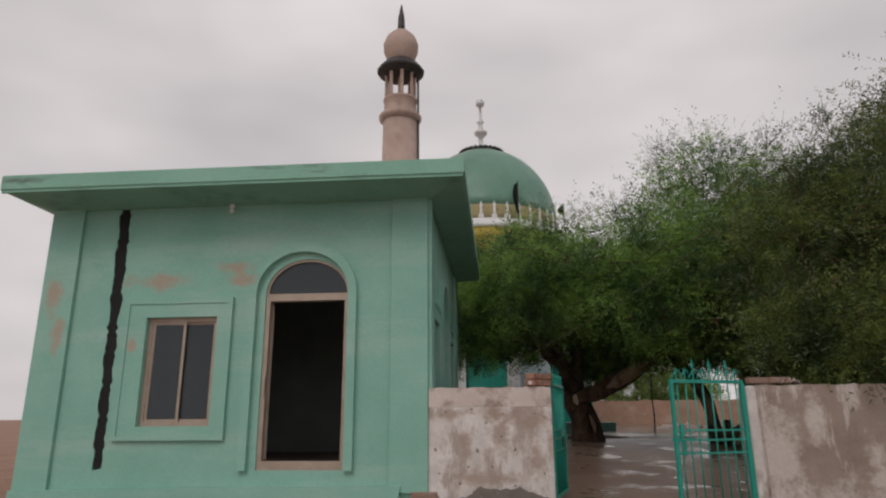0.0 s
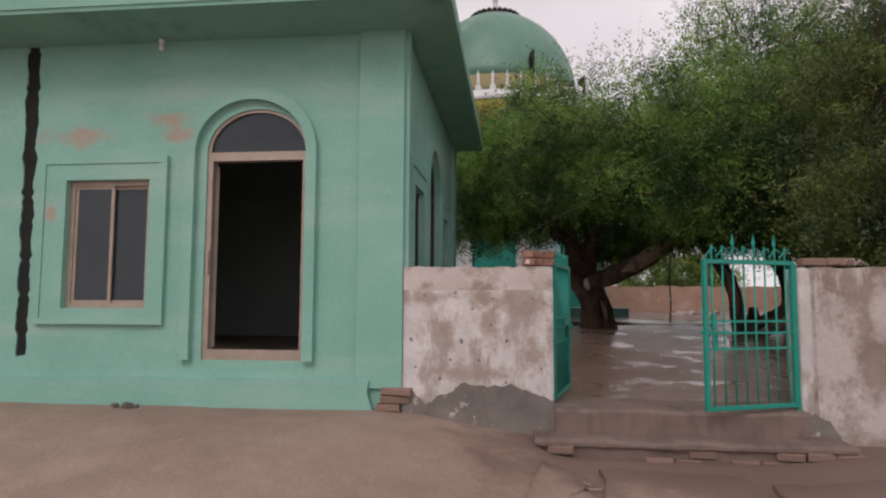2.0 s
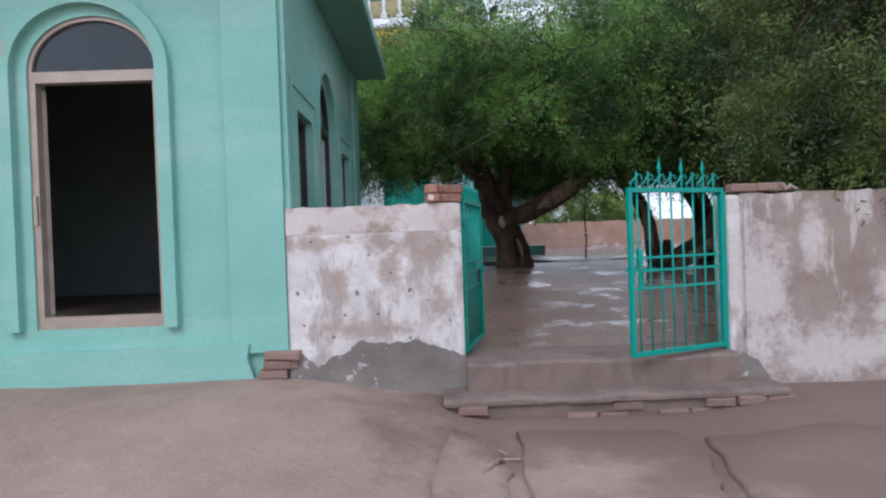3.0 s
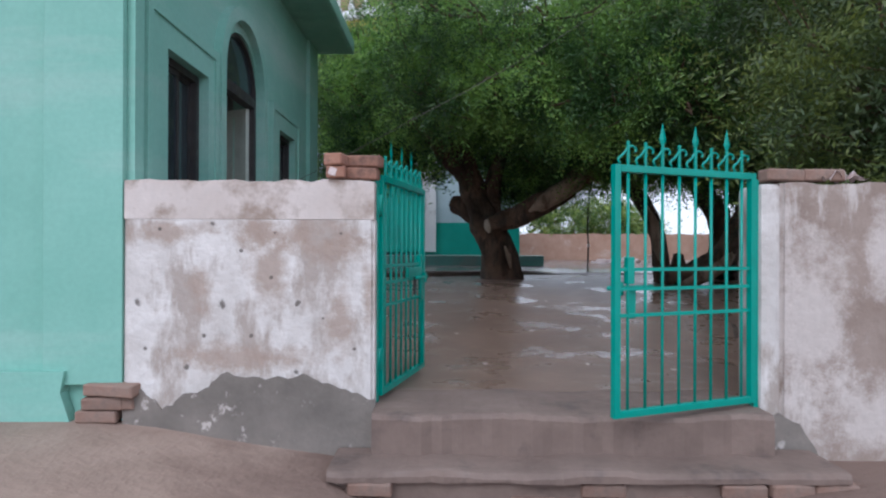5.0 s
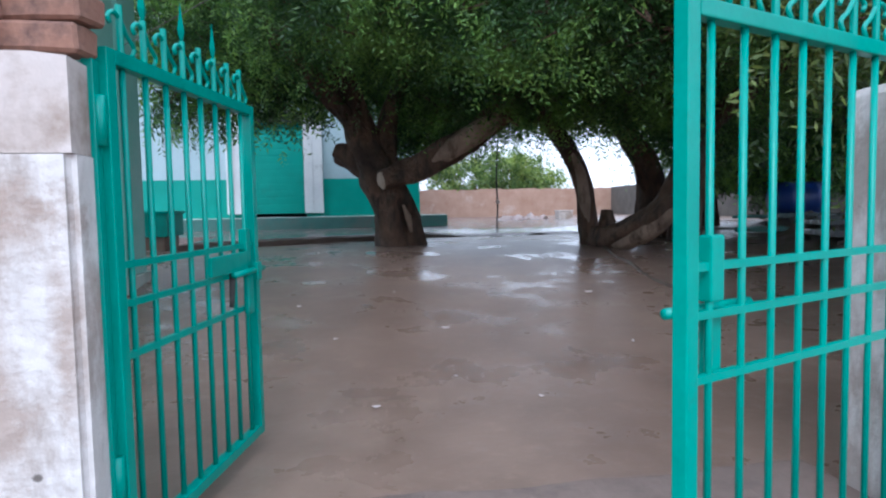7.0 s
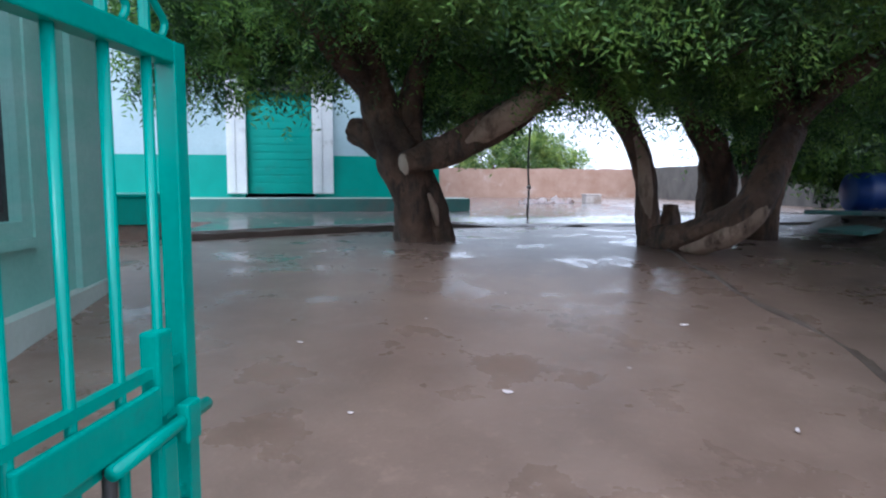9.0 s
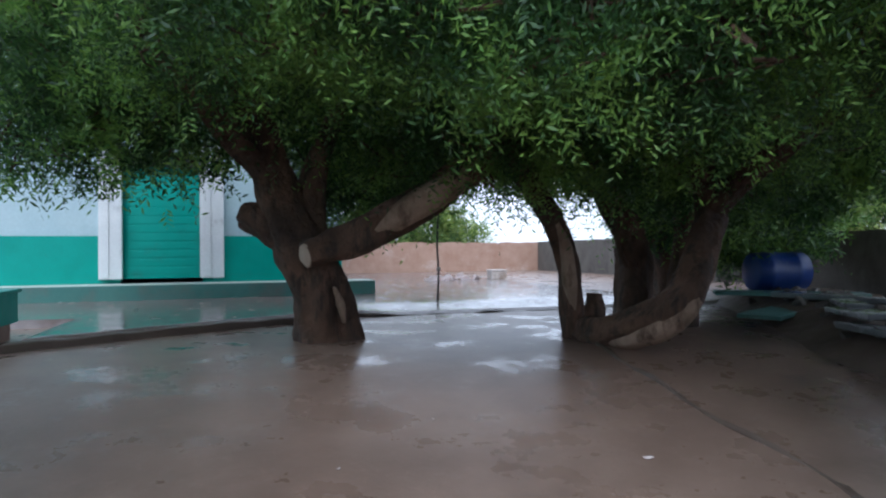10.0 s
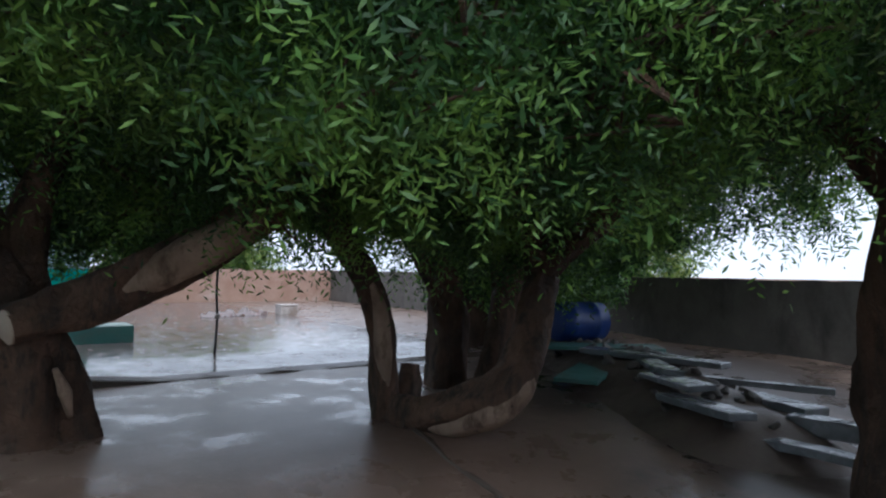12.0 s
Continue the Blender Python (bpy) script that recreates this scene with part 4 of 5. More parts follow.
part("side_wall", boxes((MX1 - 0.3, MX1, MY + 0.302, 32, 1.4, 6.3), (MX0, MX0 + 0.3, MY + 0.302, 32, 1.4, 6.3), (MX0, MX1, 32.002, 32.3, 1.4, 6.3)), M_PALE, mosque)
part("roof", boxes((MX0 - 0.3, MX1 + 0.3, MY - 0.4, 32.5, 6.302, 6.55), bevel=0.02), M_WHITE, mosque)
for x0, x1 in ((-1.14, -0.75), (0.60, 1.03)):
    part("pilaster", boxes((x0, x1, MY - 0.14, MY - 0.013, MB, 4.6), bevel=0.012), M_WHITE, mosque)
    part("pilaster_edge", boxes((x0 + 0.05, (x0 + x1) / 2 - 0.02, MY - 0.165, MY - 0.141, MB + 0.03, 4.55), bevel=0.006), M_WHITE, mosque)
part("lintel", boxes((-0.75, 0.60, MY - 0.1, MY - 0.005, 4.16, 4.4), bevel=0.01), M_DARKMETAL, mosque)
door = part("door_panel", boxes((-0.79, 0.63, MY + 0.06, MY + 0.12, MB, 4.18)), M_TEAL, mosque, "teal ribbed door")
for i in range(13):
    part("door_rib", boxes((-0.74, 0.58, MY + 0.052, MY + 0.059, MB + 0.08 + i * 0.160, MB + 0.2 + i * 0.160), bevel=0.003), M_TEAL, door)
platform = thing("mosque_platform", "low teal-edged platform before the mosque", "platform", kind="structure")
part("platform_top", boxes((MX0, 3.87, 21.69, 22.266, 1.5, 1.975), bevel=0.012), M_PLINTH_WHITE, platform)
part("platform_edge", boxes((MX0, 3.88, 21.64, 21.689, 1.5, 1.965), bevel=0.008), M_PLATFORM, platform)

DX, DY = 0.05, 25.0
dome = thing("dome", "green mosque dome with white petals and pale finial", "dome", at=(0, 0, 0))
part("drum", lathe(bmesh.new(), [(2.9, 6.5), (2.9, 8.1), (3.0, 8.15), (3.0, 8.5)], (DX, DY, 0), 48), M_YELLOW, dome, "yellow painted drum", True)
ring_ob = part("white_ring", lathe(bmesh.new(), [(3.01, 8.5), (3.08, 8.53), (3.08, 8.62), (2.99, 8.66), (2.96, 8.82), (2.88, 8.84)], (DX, DY, 0), 48), M_WHITE, dome, "white ring under the dome", True)
part("ochre_band", lathe(bmesh.new(), [(2.88, 8.82), (2.89, 9.0), (2.885, 9.36)], (DX, DY, 0), 48), M_GOLD, dome, "", True)
shell = [(2.88 * math.cos(radians(a)), 9.28 + 3.16 * math.sin(radians(a))) for a in range(1, 86, 6)]
shell_ob = part("dome_shell", lathe(bmesh.new(), shell, (DX, DY, 0), 64), M_DOME, dome, "green painted dome shell", True)
for k in range(40):
    a = 2 * math.pi * k / 40
    bm = bmesh.new()
    slab(bm, [(-0.09, 0), (0.09, 0), (0.1, 0.08), (0.045, 0.18), (0.04, 0.4), (0.055, 0.47), (0.0, 0.62), (-0.055, 0.47), (-0.04, 0.4), (-0.045, 0.18), (-0.1, 0.08)],
         lambda u, v, w, a=a: (DX + (2.955 - w) * math.cos(a) - u * math.sin(a), DY + (2.955 - w) * math.sin(a) + u * math.cos(a), 8.83 + v), 0.05)
    part("petal", bm, M_WHITE, ring_ob)
for k in range(28):
    a = 2 * math.pi * k / 28
    part("lotus_leaf", lathe(bmesh.new(), [(0.02, 0), (0.1, 0.03), (0.08, 0.09), (0.02, 0.13)], (DX + 0.86 * math.cos(a), DY + 0.86 * math.sin(a), 12.36), 8), M_DARKMETAL, shell_ob)
part("finial", lathe(bmesh.new(), [(0.75, 12.42), (0.3, 12.52), (0.18, 12.7), (0.1, 12.85), (0.09, 13.15), (0.25, 13.3), (0.27, 13.4), (0.1, 13.55), (0.08, 13.75), (0.15, 13.85), (0.06, 13.95), (0.06, 14.5),
                                   (0.16, 14.6), (0.18, 14.7), (0.15, 14.82), (0.03, 14.92)], (DX, DY, 0), 16), M_STEEL, dome, "pale metal finial", True)


def flag(name, x, y, z, h, cloth, label):
    f = thing(name, label, "flag", "flags on the dome", at=(x * 1.1 - 0.22, y * 1.1 - 0.17, z * 1.1 - 0.217))
    part("pole", tube(bmesh.new(), [(0, 0, 0), (0, 0, h / 2), (0, 0, h)], [0.022] * 3, 8, 1), M_DARKMETAL, f)
    bm = bmesh.new()
    rows = []
    for i in range(9):
        z1 = h - 0.05 - i * cloth[1] / 8
        w = cloth[0] * (0.5 + 0.5 * math.sin(i * 0.5 + 0.4))
        rows.append([bm.verts.new((-0.02 - w * k / 5, 0.05 * math.sin(k * 1.4 + i * 0.6), z1 - 0.12 * k / 5)) for k in range(6)])
    for a, b in zip(rows, rows[1:]):
        for k in range(5):
            bm.faces.new((a[k], a[k + 1], b[k + 1], b[k]))
    bmesh.ops.solidify(bm, geom=bm.faces[:], thickness=0.01)
    part("flag_cloth", bm, M_BLACKCLOTH, f, "dark furled cloth")


flag("flag", 1.35, 22.25, 8.6, 1.75, (0.18, 1.3), "dark furled flag on a thin pole by the dome")
flag("flag", 3.18, 24.6, 8.5, 1.75, (0.25, 0.45), "small dark flag on a mast beside the dome")

MNX, MNY = -2.98, 22.0
minaret = thing("minaret", "pinkish plastered minaret with open lantern and pointed bulb", "minaret", at=(0, 0, 0))
part("shaft", lathe(bmesh.new(), [(0.72, 1.8), (0.66, 8), (0.62, 12.5)], (MNX, MNY, 0), 24), M_MINARET, minaret, "", True)
part("balcony_ring", lathe(bmesh.new(), [(0.62, 12.48), (0.76, 12.6), (0.78, 12.72), (0.66, 12.76)], (MNX, MNY, 0), 24), M_MINARET, minaret, "dark weathered ring", True)
lantern = part("lantern_base", lathe(bmesh.new(), [(0.64, 12.74), (0.6, 12.85), (0.58, 13.3), (0.62, 13.34), (0.62, 13.4)], (MNX, MNY, 0), 24), M_MINARET, minaret, "", True)
for k in range(8):
    a = 2 * math.pi * (k + 0.3) / 8
    part("lantern_post", lathe(bmesh.new(), [(0.075, 13.38), (0.065, 13.5), (0.06, 14.3), (0.08, 14.42)], (MNX + 0.52 * math.cos(a), MNY + 0.52 * math.sin(a), 0), 10), M_MINARET, lantern, "", True)
part("lantern_core", lathe(bmesh.new(), [(0.1, 13.4), (0.1, 14.4)], (MNX, MNY, 0), 10), M_MINARET, lantern)
part("canopy", lathe(bmesh.new(), [(0.56, 14.36), (0.86, 14.5), (0.88, 14.56), (0.6, 14.9), (0.5, 14.95)], (MNX, MNY, 0), 16), M_DARKMETAL, minaret, "dark weathered canopy", False)
part("bulb", lathe(bmesh.new(), [(0.46, 14.92), (0.5, 15.05), (0.64, 15.4), (0.66, 15.65), (0.56, 15.95), (0.34, 16.2), (0.16, 16.33)], (MNX, MNY, 0), 16), M_MINARET, minaret, "ribbed plaster bulb", True)
part("spike", lathe(bmesh.new(), [(0.15, 16.3), (0.14, 16.5), (0.12, 16.9), (0.02, 17.45)], (MNX, MNY, 0), 12), M_DARKMETAL, minaret, "", True)
part("pipe", tube(bmesh.new(), [(MNX + 0.68, MNY - 0.1, 6.4), (MNX + 0.68, MNY - 0.1, 10), (MNX + 0.66, MNY - 0.1, 14.3)], [0.04] * 3, 8, 3), M_DARKMETAL, minaret, "dark loudspeaker pipe", True)
dome.matrix_basis = Matrix.Translation((-0.22, -0.17, -0.217)) @ Matrix.Scale(1.1, 4)
minaret.matrix_basis = Matrix.Translation((-0.035, -0.17, -0.217)) @ Matrix.Scale(1.1, 4)
tank = thing("roof_box", "small dark box on the green roof", "box", at=(-0.35, 9.6, 5.11))
part("body", boxes((-0.16, 0.16, -0.12, 0.12, 0, 0.13), bevel=0.015), M_DARKMETAL, tank)
part("lid", boxes((-0.17, 0.17, -0.13, 0.13, 0.13, 0.16), bevel=0.008), M_DARKMETAL, tank)

# ---------------------------------------------------------------- far walls of the courtyard
far_wall = thing("wall_far", "old reddish brick wall closing the courtyard", "wall", kind="structure")
part("wall_body", slab(bmesh.new(), [(3.6, 1.2), (13.4, 1.2)] + rough_top(3.6, 13.4, 2.86, 0.25, 0.03, 4)[::-1], on_front(33.5), 0.3), M_BRICKFAR, far_wall)
right_wall = thing("wall_right", "plastered side wall of the courtyard, coloured dark for tree shade", "wall", kind="structure")
part("wall_body", slab(bmesh.new(), [(8.78, 0.9), (33.49, 0.9)] + rough_top(8.78, 33.49, 2.9, 0.3, 0.012, 7)[::-1], on_side(13.4), 0.28), M_SHADEWALL, right_wall)
left_wall = thing("wall_left", "plain plastered wall closing the courtyard behind the room", "wall", kind="structure")
part("wall_body", boxes((-9.0, -8.75, 13.9, 22.2, 0.6, 2.6)), M_WALLTOP, left_wall)
part("wall_return", boxes((-8.75, -5.5, 13.9, 14.15, 0.6, 2.6)), M_WALLTOP, left_wall)


# ---------------------------------------------------------------- trees
def leaf_mesh(name, points, ways, lengths, leaf, sizes, seed):
    """Many sprigs in one mesh: each a row of paired leaflets along a drooping twig."""
    rg = np.random.default_rng(seed)
    n = len(points)
    K = 8
    d = ways / np.linalg.norm(ways, axis=1, keepdims=True)
    ref = rg.normal(size=(n, 3))
    s = np.cross(d, ref)
    s /= np.linalg.norm(s, axis=1, keepdims=True)
    u = np.cross(s, d)
    verts = np.empty((n, K, 4, 3))
    for k in range(K):
        t = (k + 0.4) / K
        side = 1 if k % 2 else -1
        bend = rg.normal(0, 0.25, (n, 1))
        base = points + d * (lengths * t)[:, None] + np.array([0, 0, -0.25]) * (lengths * t * t)[:, None]
        out = s * side * (0.75 + 0.2 * bend) + d * 0.55 + u * rg.normal(0, 0.35, (n, 1))
        out /= np.linalg.norm(out, axis=1, keepdims=True)
        across = np.cross(out, u + 0.4 * rg.normal(size=(n, 3)))
        across /= np.linalg.norm(across, axis=1, keepdims=True)
        ll = (leaf * sizes * rg.uniform(0.7, 1.3, n))[:, None]
        verts[:, k, 0] = base
        verts[:, k, 1] = base + out * ll * 0.5 + across * ll * 0.125
        verts[:, k, 2] = base + out * ll
        verts[:, k, 3] = base + out * ll * 0.5 - across * ll * 0.125
    m = n * K
    me = bpy.data.meshes.new(name)
    me.vertices.add(m * 4)
    me.vertices.foreach_set("co", verts.reshape(-1).astype(np.float32))
    me.loops.add(m * 4)
    me.loops.foreach_set("vertex_index", np.arange(m * 4, dtype=np.int32))
    me.polygons.add(m)
    me.polygons.foreach_set("loop_start", np.arange(0, m * 4, 4, dtype=np.int32))
    me.polygons.foreach_set("loop_total", np.full(m, 4, dtype=np.int32))
    me.update(calc_edges=True)
    return me


def crown_points(lobes, seed):
    """Sprig places in many small clumps that sit in the outer part of each lobe."""
    rg = np.random.default_rng(seed)
    P, D, Lh, S, hubs = [], [], [], [], []
    for cx, cy, cz, rx, ry, rz, clumps, per in lobes:
        coarse = 1.0 if cy < 16 else 1.45
        per = int(per / coarse ** 1.6)
        c, r = np.array([cx, cy, cz]), np.array([rx, ry, rz])
        v = rg.normal(size=(clumps, 3))
        v /= np.linalg.norm(v, axis=1, keepdims=True)
        hub = c + v * r * (rg.uniform(0.25, 1.0, (clumps, 1)) ** 0.5)
        hubs.append((c, hub))
        size = rg.uniform(0.14, 0.34, (clumps, 1, 1))
        p = hub[:, None, :] + rg.normal(size=(clumps, per, 3)) * size * np.array([1, 1, 0.7])
        out = (p - c) / r
        w = out * 0.7 + rg.normal(size=p.shape) * 0.55 + np.array([0, 0, 0.15]) * np.sign(out[..., 2:3]) + np.array([0, 0, -0.12])
        P.append(p.reshape(-1, 3))
        D.append(w.reshape(-1, 3))
        Lh.append(rg.uniform(0.14, 0.34, clumps * per))
        S.append(np.full(clumps * per, coarse))
        # long shoots that make the outline wispy
        top = hub[v[:, 2] > 0.1]
        if len(top):
            q = np.repeat(top, 5, axis=0) + rg.normal(size=(len(top) * 5, 3)) * 0.2
            P.append(q)
            D.append((q - c) / r + rg.normal(size=q.shape) * 0.35 + np.array([0, 0, 0.35]))
            Lh.append(rg.uniform(0.45, 0.85, len(q)))
            S.append(np.full(len(q), coarse))
    return np.concatenate(P), np.concatenate(D), np.concatenate(Lh), np.concatenate(S), hubs


def tree(name, label, at, limbs, lobes, leaf, material, seed, cuts=()):
    t = thing(name, label, "tree", at=at)
    inv = Matrix.Translation(-Vector(at))

    def put(ob):
        ob.matrix_parent_inverse = inv
        return ob

    bm = bmesh.new()
    for k, (pts, radii) in enumerate(limbs):
        tube(bm, pts, radii, 22, 8, 0.22, seed + k * 3.7, 0.10)
    put(part("trunk", bm, M_BARK, t, "rough brown forked trunk", True))
    for pname, plabel, pts, radii in cuts:
        put(part(pname, tube(bmesh.new(), pts, radii, 12, 5, 0.12, 2.0, 0.05), M_WOODCUT if pname == "cut_end" else M_PALEWOOD, t, plabel, True))
    P, D, Lh, S, hubs = crown_points(lobes, seed)
    clear = ~((P[:, 0] < 0.45) & (P[:, 1] < 14.75))
    P, D, Lh, S = P[clear], D[clear], Lh[clear], S[clear]
    hubs = [(c, hub[~((hub[:, 0] < 0.5) & (hub[:, 1] < 14.8))]) for c, hub in hubs]
    me = leaf_mesh("crown", P, D, Lh, leaf, S, seed + 1)
    me.materials.append(material)
    crown = new("crown", me)
    crown.parent = t
    put(tagged(crown, "dense fine-leaved drooping crown", kind="stuff"))
    bm = bmesh.new()
    rnd = random.Random(seed)
    for c, hub in hubs:
        for h in hub[::3]:
            a, b = Vector(c), Vector(h)
            a = a.lerp(b, rnd.uniform(0.3, 0.6)) + Vector((rnd.uniform(-0.3, 0.3), rnd.uniform(-0.3, 0.3), -0.2))
            m1 = a.lerp(b, 0.5) + Vector([rnd.uniform(-0.25, 0.25) for _ in range(3)])
            tube(bm, [a, m1, b, b + (b - m1) * 0.3], [0.016, 0.011, 0.007, 0.003], 4, 2)
    for c, hub in hubs:
        for h in hub[hub[:, 2] > c[2] + 0.25][::2]:
            a = Vector(h)
            for _ in range(2):
                d = Vector((rnd.uniform(-0.5, 0.5), rnd.uniform(-0.5, 0.5), rnd.uniform(0.5, 1.0))) + (a - Vector(c)).normalized() * 0.5
                ln = rnd.uniform(0.35, 0.8)
                b = a + d.normalized() * ln
                tube(bm, [a, a.lerp(b, 0.5) + Vector([rnd.uniform(-0.08, 0.08) for _ in range(3)]), b], [0.007, 0.005, 0.002], 3, 2)
    tw = put(part("twig_mass", bm, M_BARK, t, "thin dark twigs"))
    tagged(tw, kind="stuff")
    return t


tree("tree", "old leaning tree with a forked brown trunk and drooping fine leaves", (2.54, 16.68, 1.6),
     [([(2.2, 16.12, 1.3), (2.2, 16.08, 1.62), (2.12, 16.0, 2.1), (1.97, 15.97, 2.6), (1.72, 16.0, 3.2), (1.5, 15.9, 4.0), (1.1, 15.7, 5.0)], [0.38, 0.27, 0.225, 0.25, 0.22, 0.17, 0.08]),
      ([(2.52, 16.16, 1.35), (2.47, 16.1, 1.8), (2.3, 16.0, 2.25), (2.1, 15.97, 2.65), (2.15, 16.1, 3.4), (2.5, 16.1, 4.4)], [0.21, 0.14, 0.145, 0.18, 0.13, 0.07]),
      ([(1.99, 15.52, 2.51), (2.28, 15.62, 2.6), (2.56, 15.6, 2.72), (3.0, 15.4, 2.97), (3.4, 15.2, 3.22), (3.7, 15.0, 3.5), (4.2, 14.7, 4.3)], [0.12, 0.17, 0.18, 0.19, 0.17, 0.14, 0.08]),
      ([(2.0, 15.98, 2.6), (1.62, 16.06, 2.86), (1.42, 16.14, 2.94)], [0.2, 0.19, 0.15]),
      ([(1.62, 16.0, 3.4), (1.0, 15.3, 4.0), (0.6, 14.7, 4.4)], [0.15, 0.1, 0.05])],
     # Flat lobes at heights 5.2 and 5.27 are added to block sky light.
     [(2.2, 13.0, 4.35, 1.1, 0.75, 0.5, 60, 32), (3.1, 12.55, 4.05, 0.8, 0.6, 0.55, 60, 32), (1.0, 13.9, 4.5, 1.0, 0.8, 0.5, 50, 32), (2.4, 12.9, 5.2, 2.6, 1.5, 0.45, 110, 34), (3.75, 15.1, 3.62, 0.6, 0.55, 0.36, 50, 34), (3.1, 15.9, 3.75, 0.7, 0.5, 0.4, 46, 34),
      (0.83, 14.42, 4.95, 1.76, 2.02, 1.16, 103, 30), (2.26, 14.18, 4.62, 1.98, 2.02, 0.88, 96, 34), (1.27, 16.68, 5.06, 2.42, 2.26, 1.21, 149, 46), (3.36, 16.56, 4.84, 1.87, 2.26, 1.04, 103, 40),
      (-0.05, 16.32, 4.73, 1.54, 1.9, 1.1, 103, 42), (0.17, 18.46, 5.16, 1.98, 1.19, 1.32, 126, 44), (2.81, 18.46, 4.73, 1.76, 1.19, 1.1, 138, 44), (0.61, 16.44, 4.03, 0.99, 0.95, 0.5, 57, 46),
      (-0.49, 16.8, 3.87, 0.77, 0.95, 0.44, 34, 45), (2.7, 17.51, 4.03, 0.88, 0.83, 0.66, 69, 44), (3.47, 17.51, 4.08, 0.99, 0.83, 0.55, 69, 44), (2.48, 15.73, 5.27, 3.08, 2.14, 0.5, 103, 40),
      (2.92, 17.63, 3.44, 0.66, 0.59, 0.35, 57, 44), (3.69, 17.75, 3.87, 0.66, 0.59, 0.35, 46, 44)],
     0.064, M_LEAF, 5,
     [("cut_end", "pale sawn branch end", [(2.0, 15.523, 2.513), (1.985, 15.518, 2.51), (1.975, 15.514, 2.508)], [0.12, 0.118, 0.105]),
      ("pale_streak", "pale streak along the limb", [(2.66, 15.47, 2.76), (2.85, 15.39, 2.87), (3.1, 15.23, 3.03), (3.35, 15.1, 3.2), (3.58, 14.99, 3.38)], [0.06, 0.14, 0.155, 0.14, 0.05]),
      ("pale_streak", "pale barkless streak on the trunk", [(2.30, 15.77, 2.18), (2.37, 15.82, 2.0), (2.42, 15.9, 1.8)], [0.02, 0.05, 0.02])])

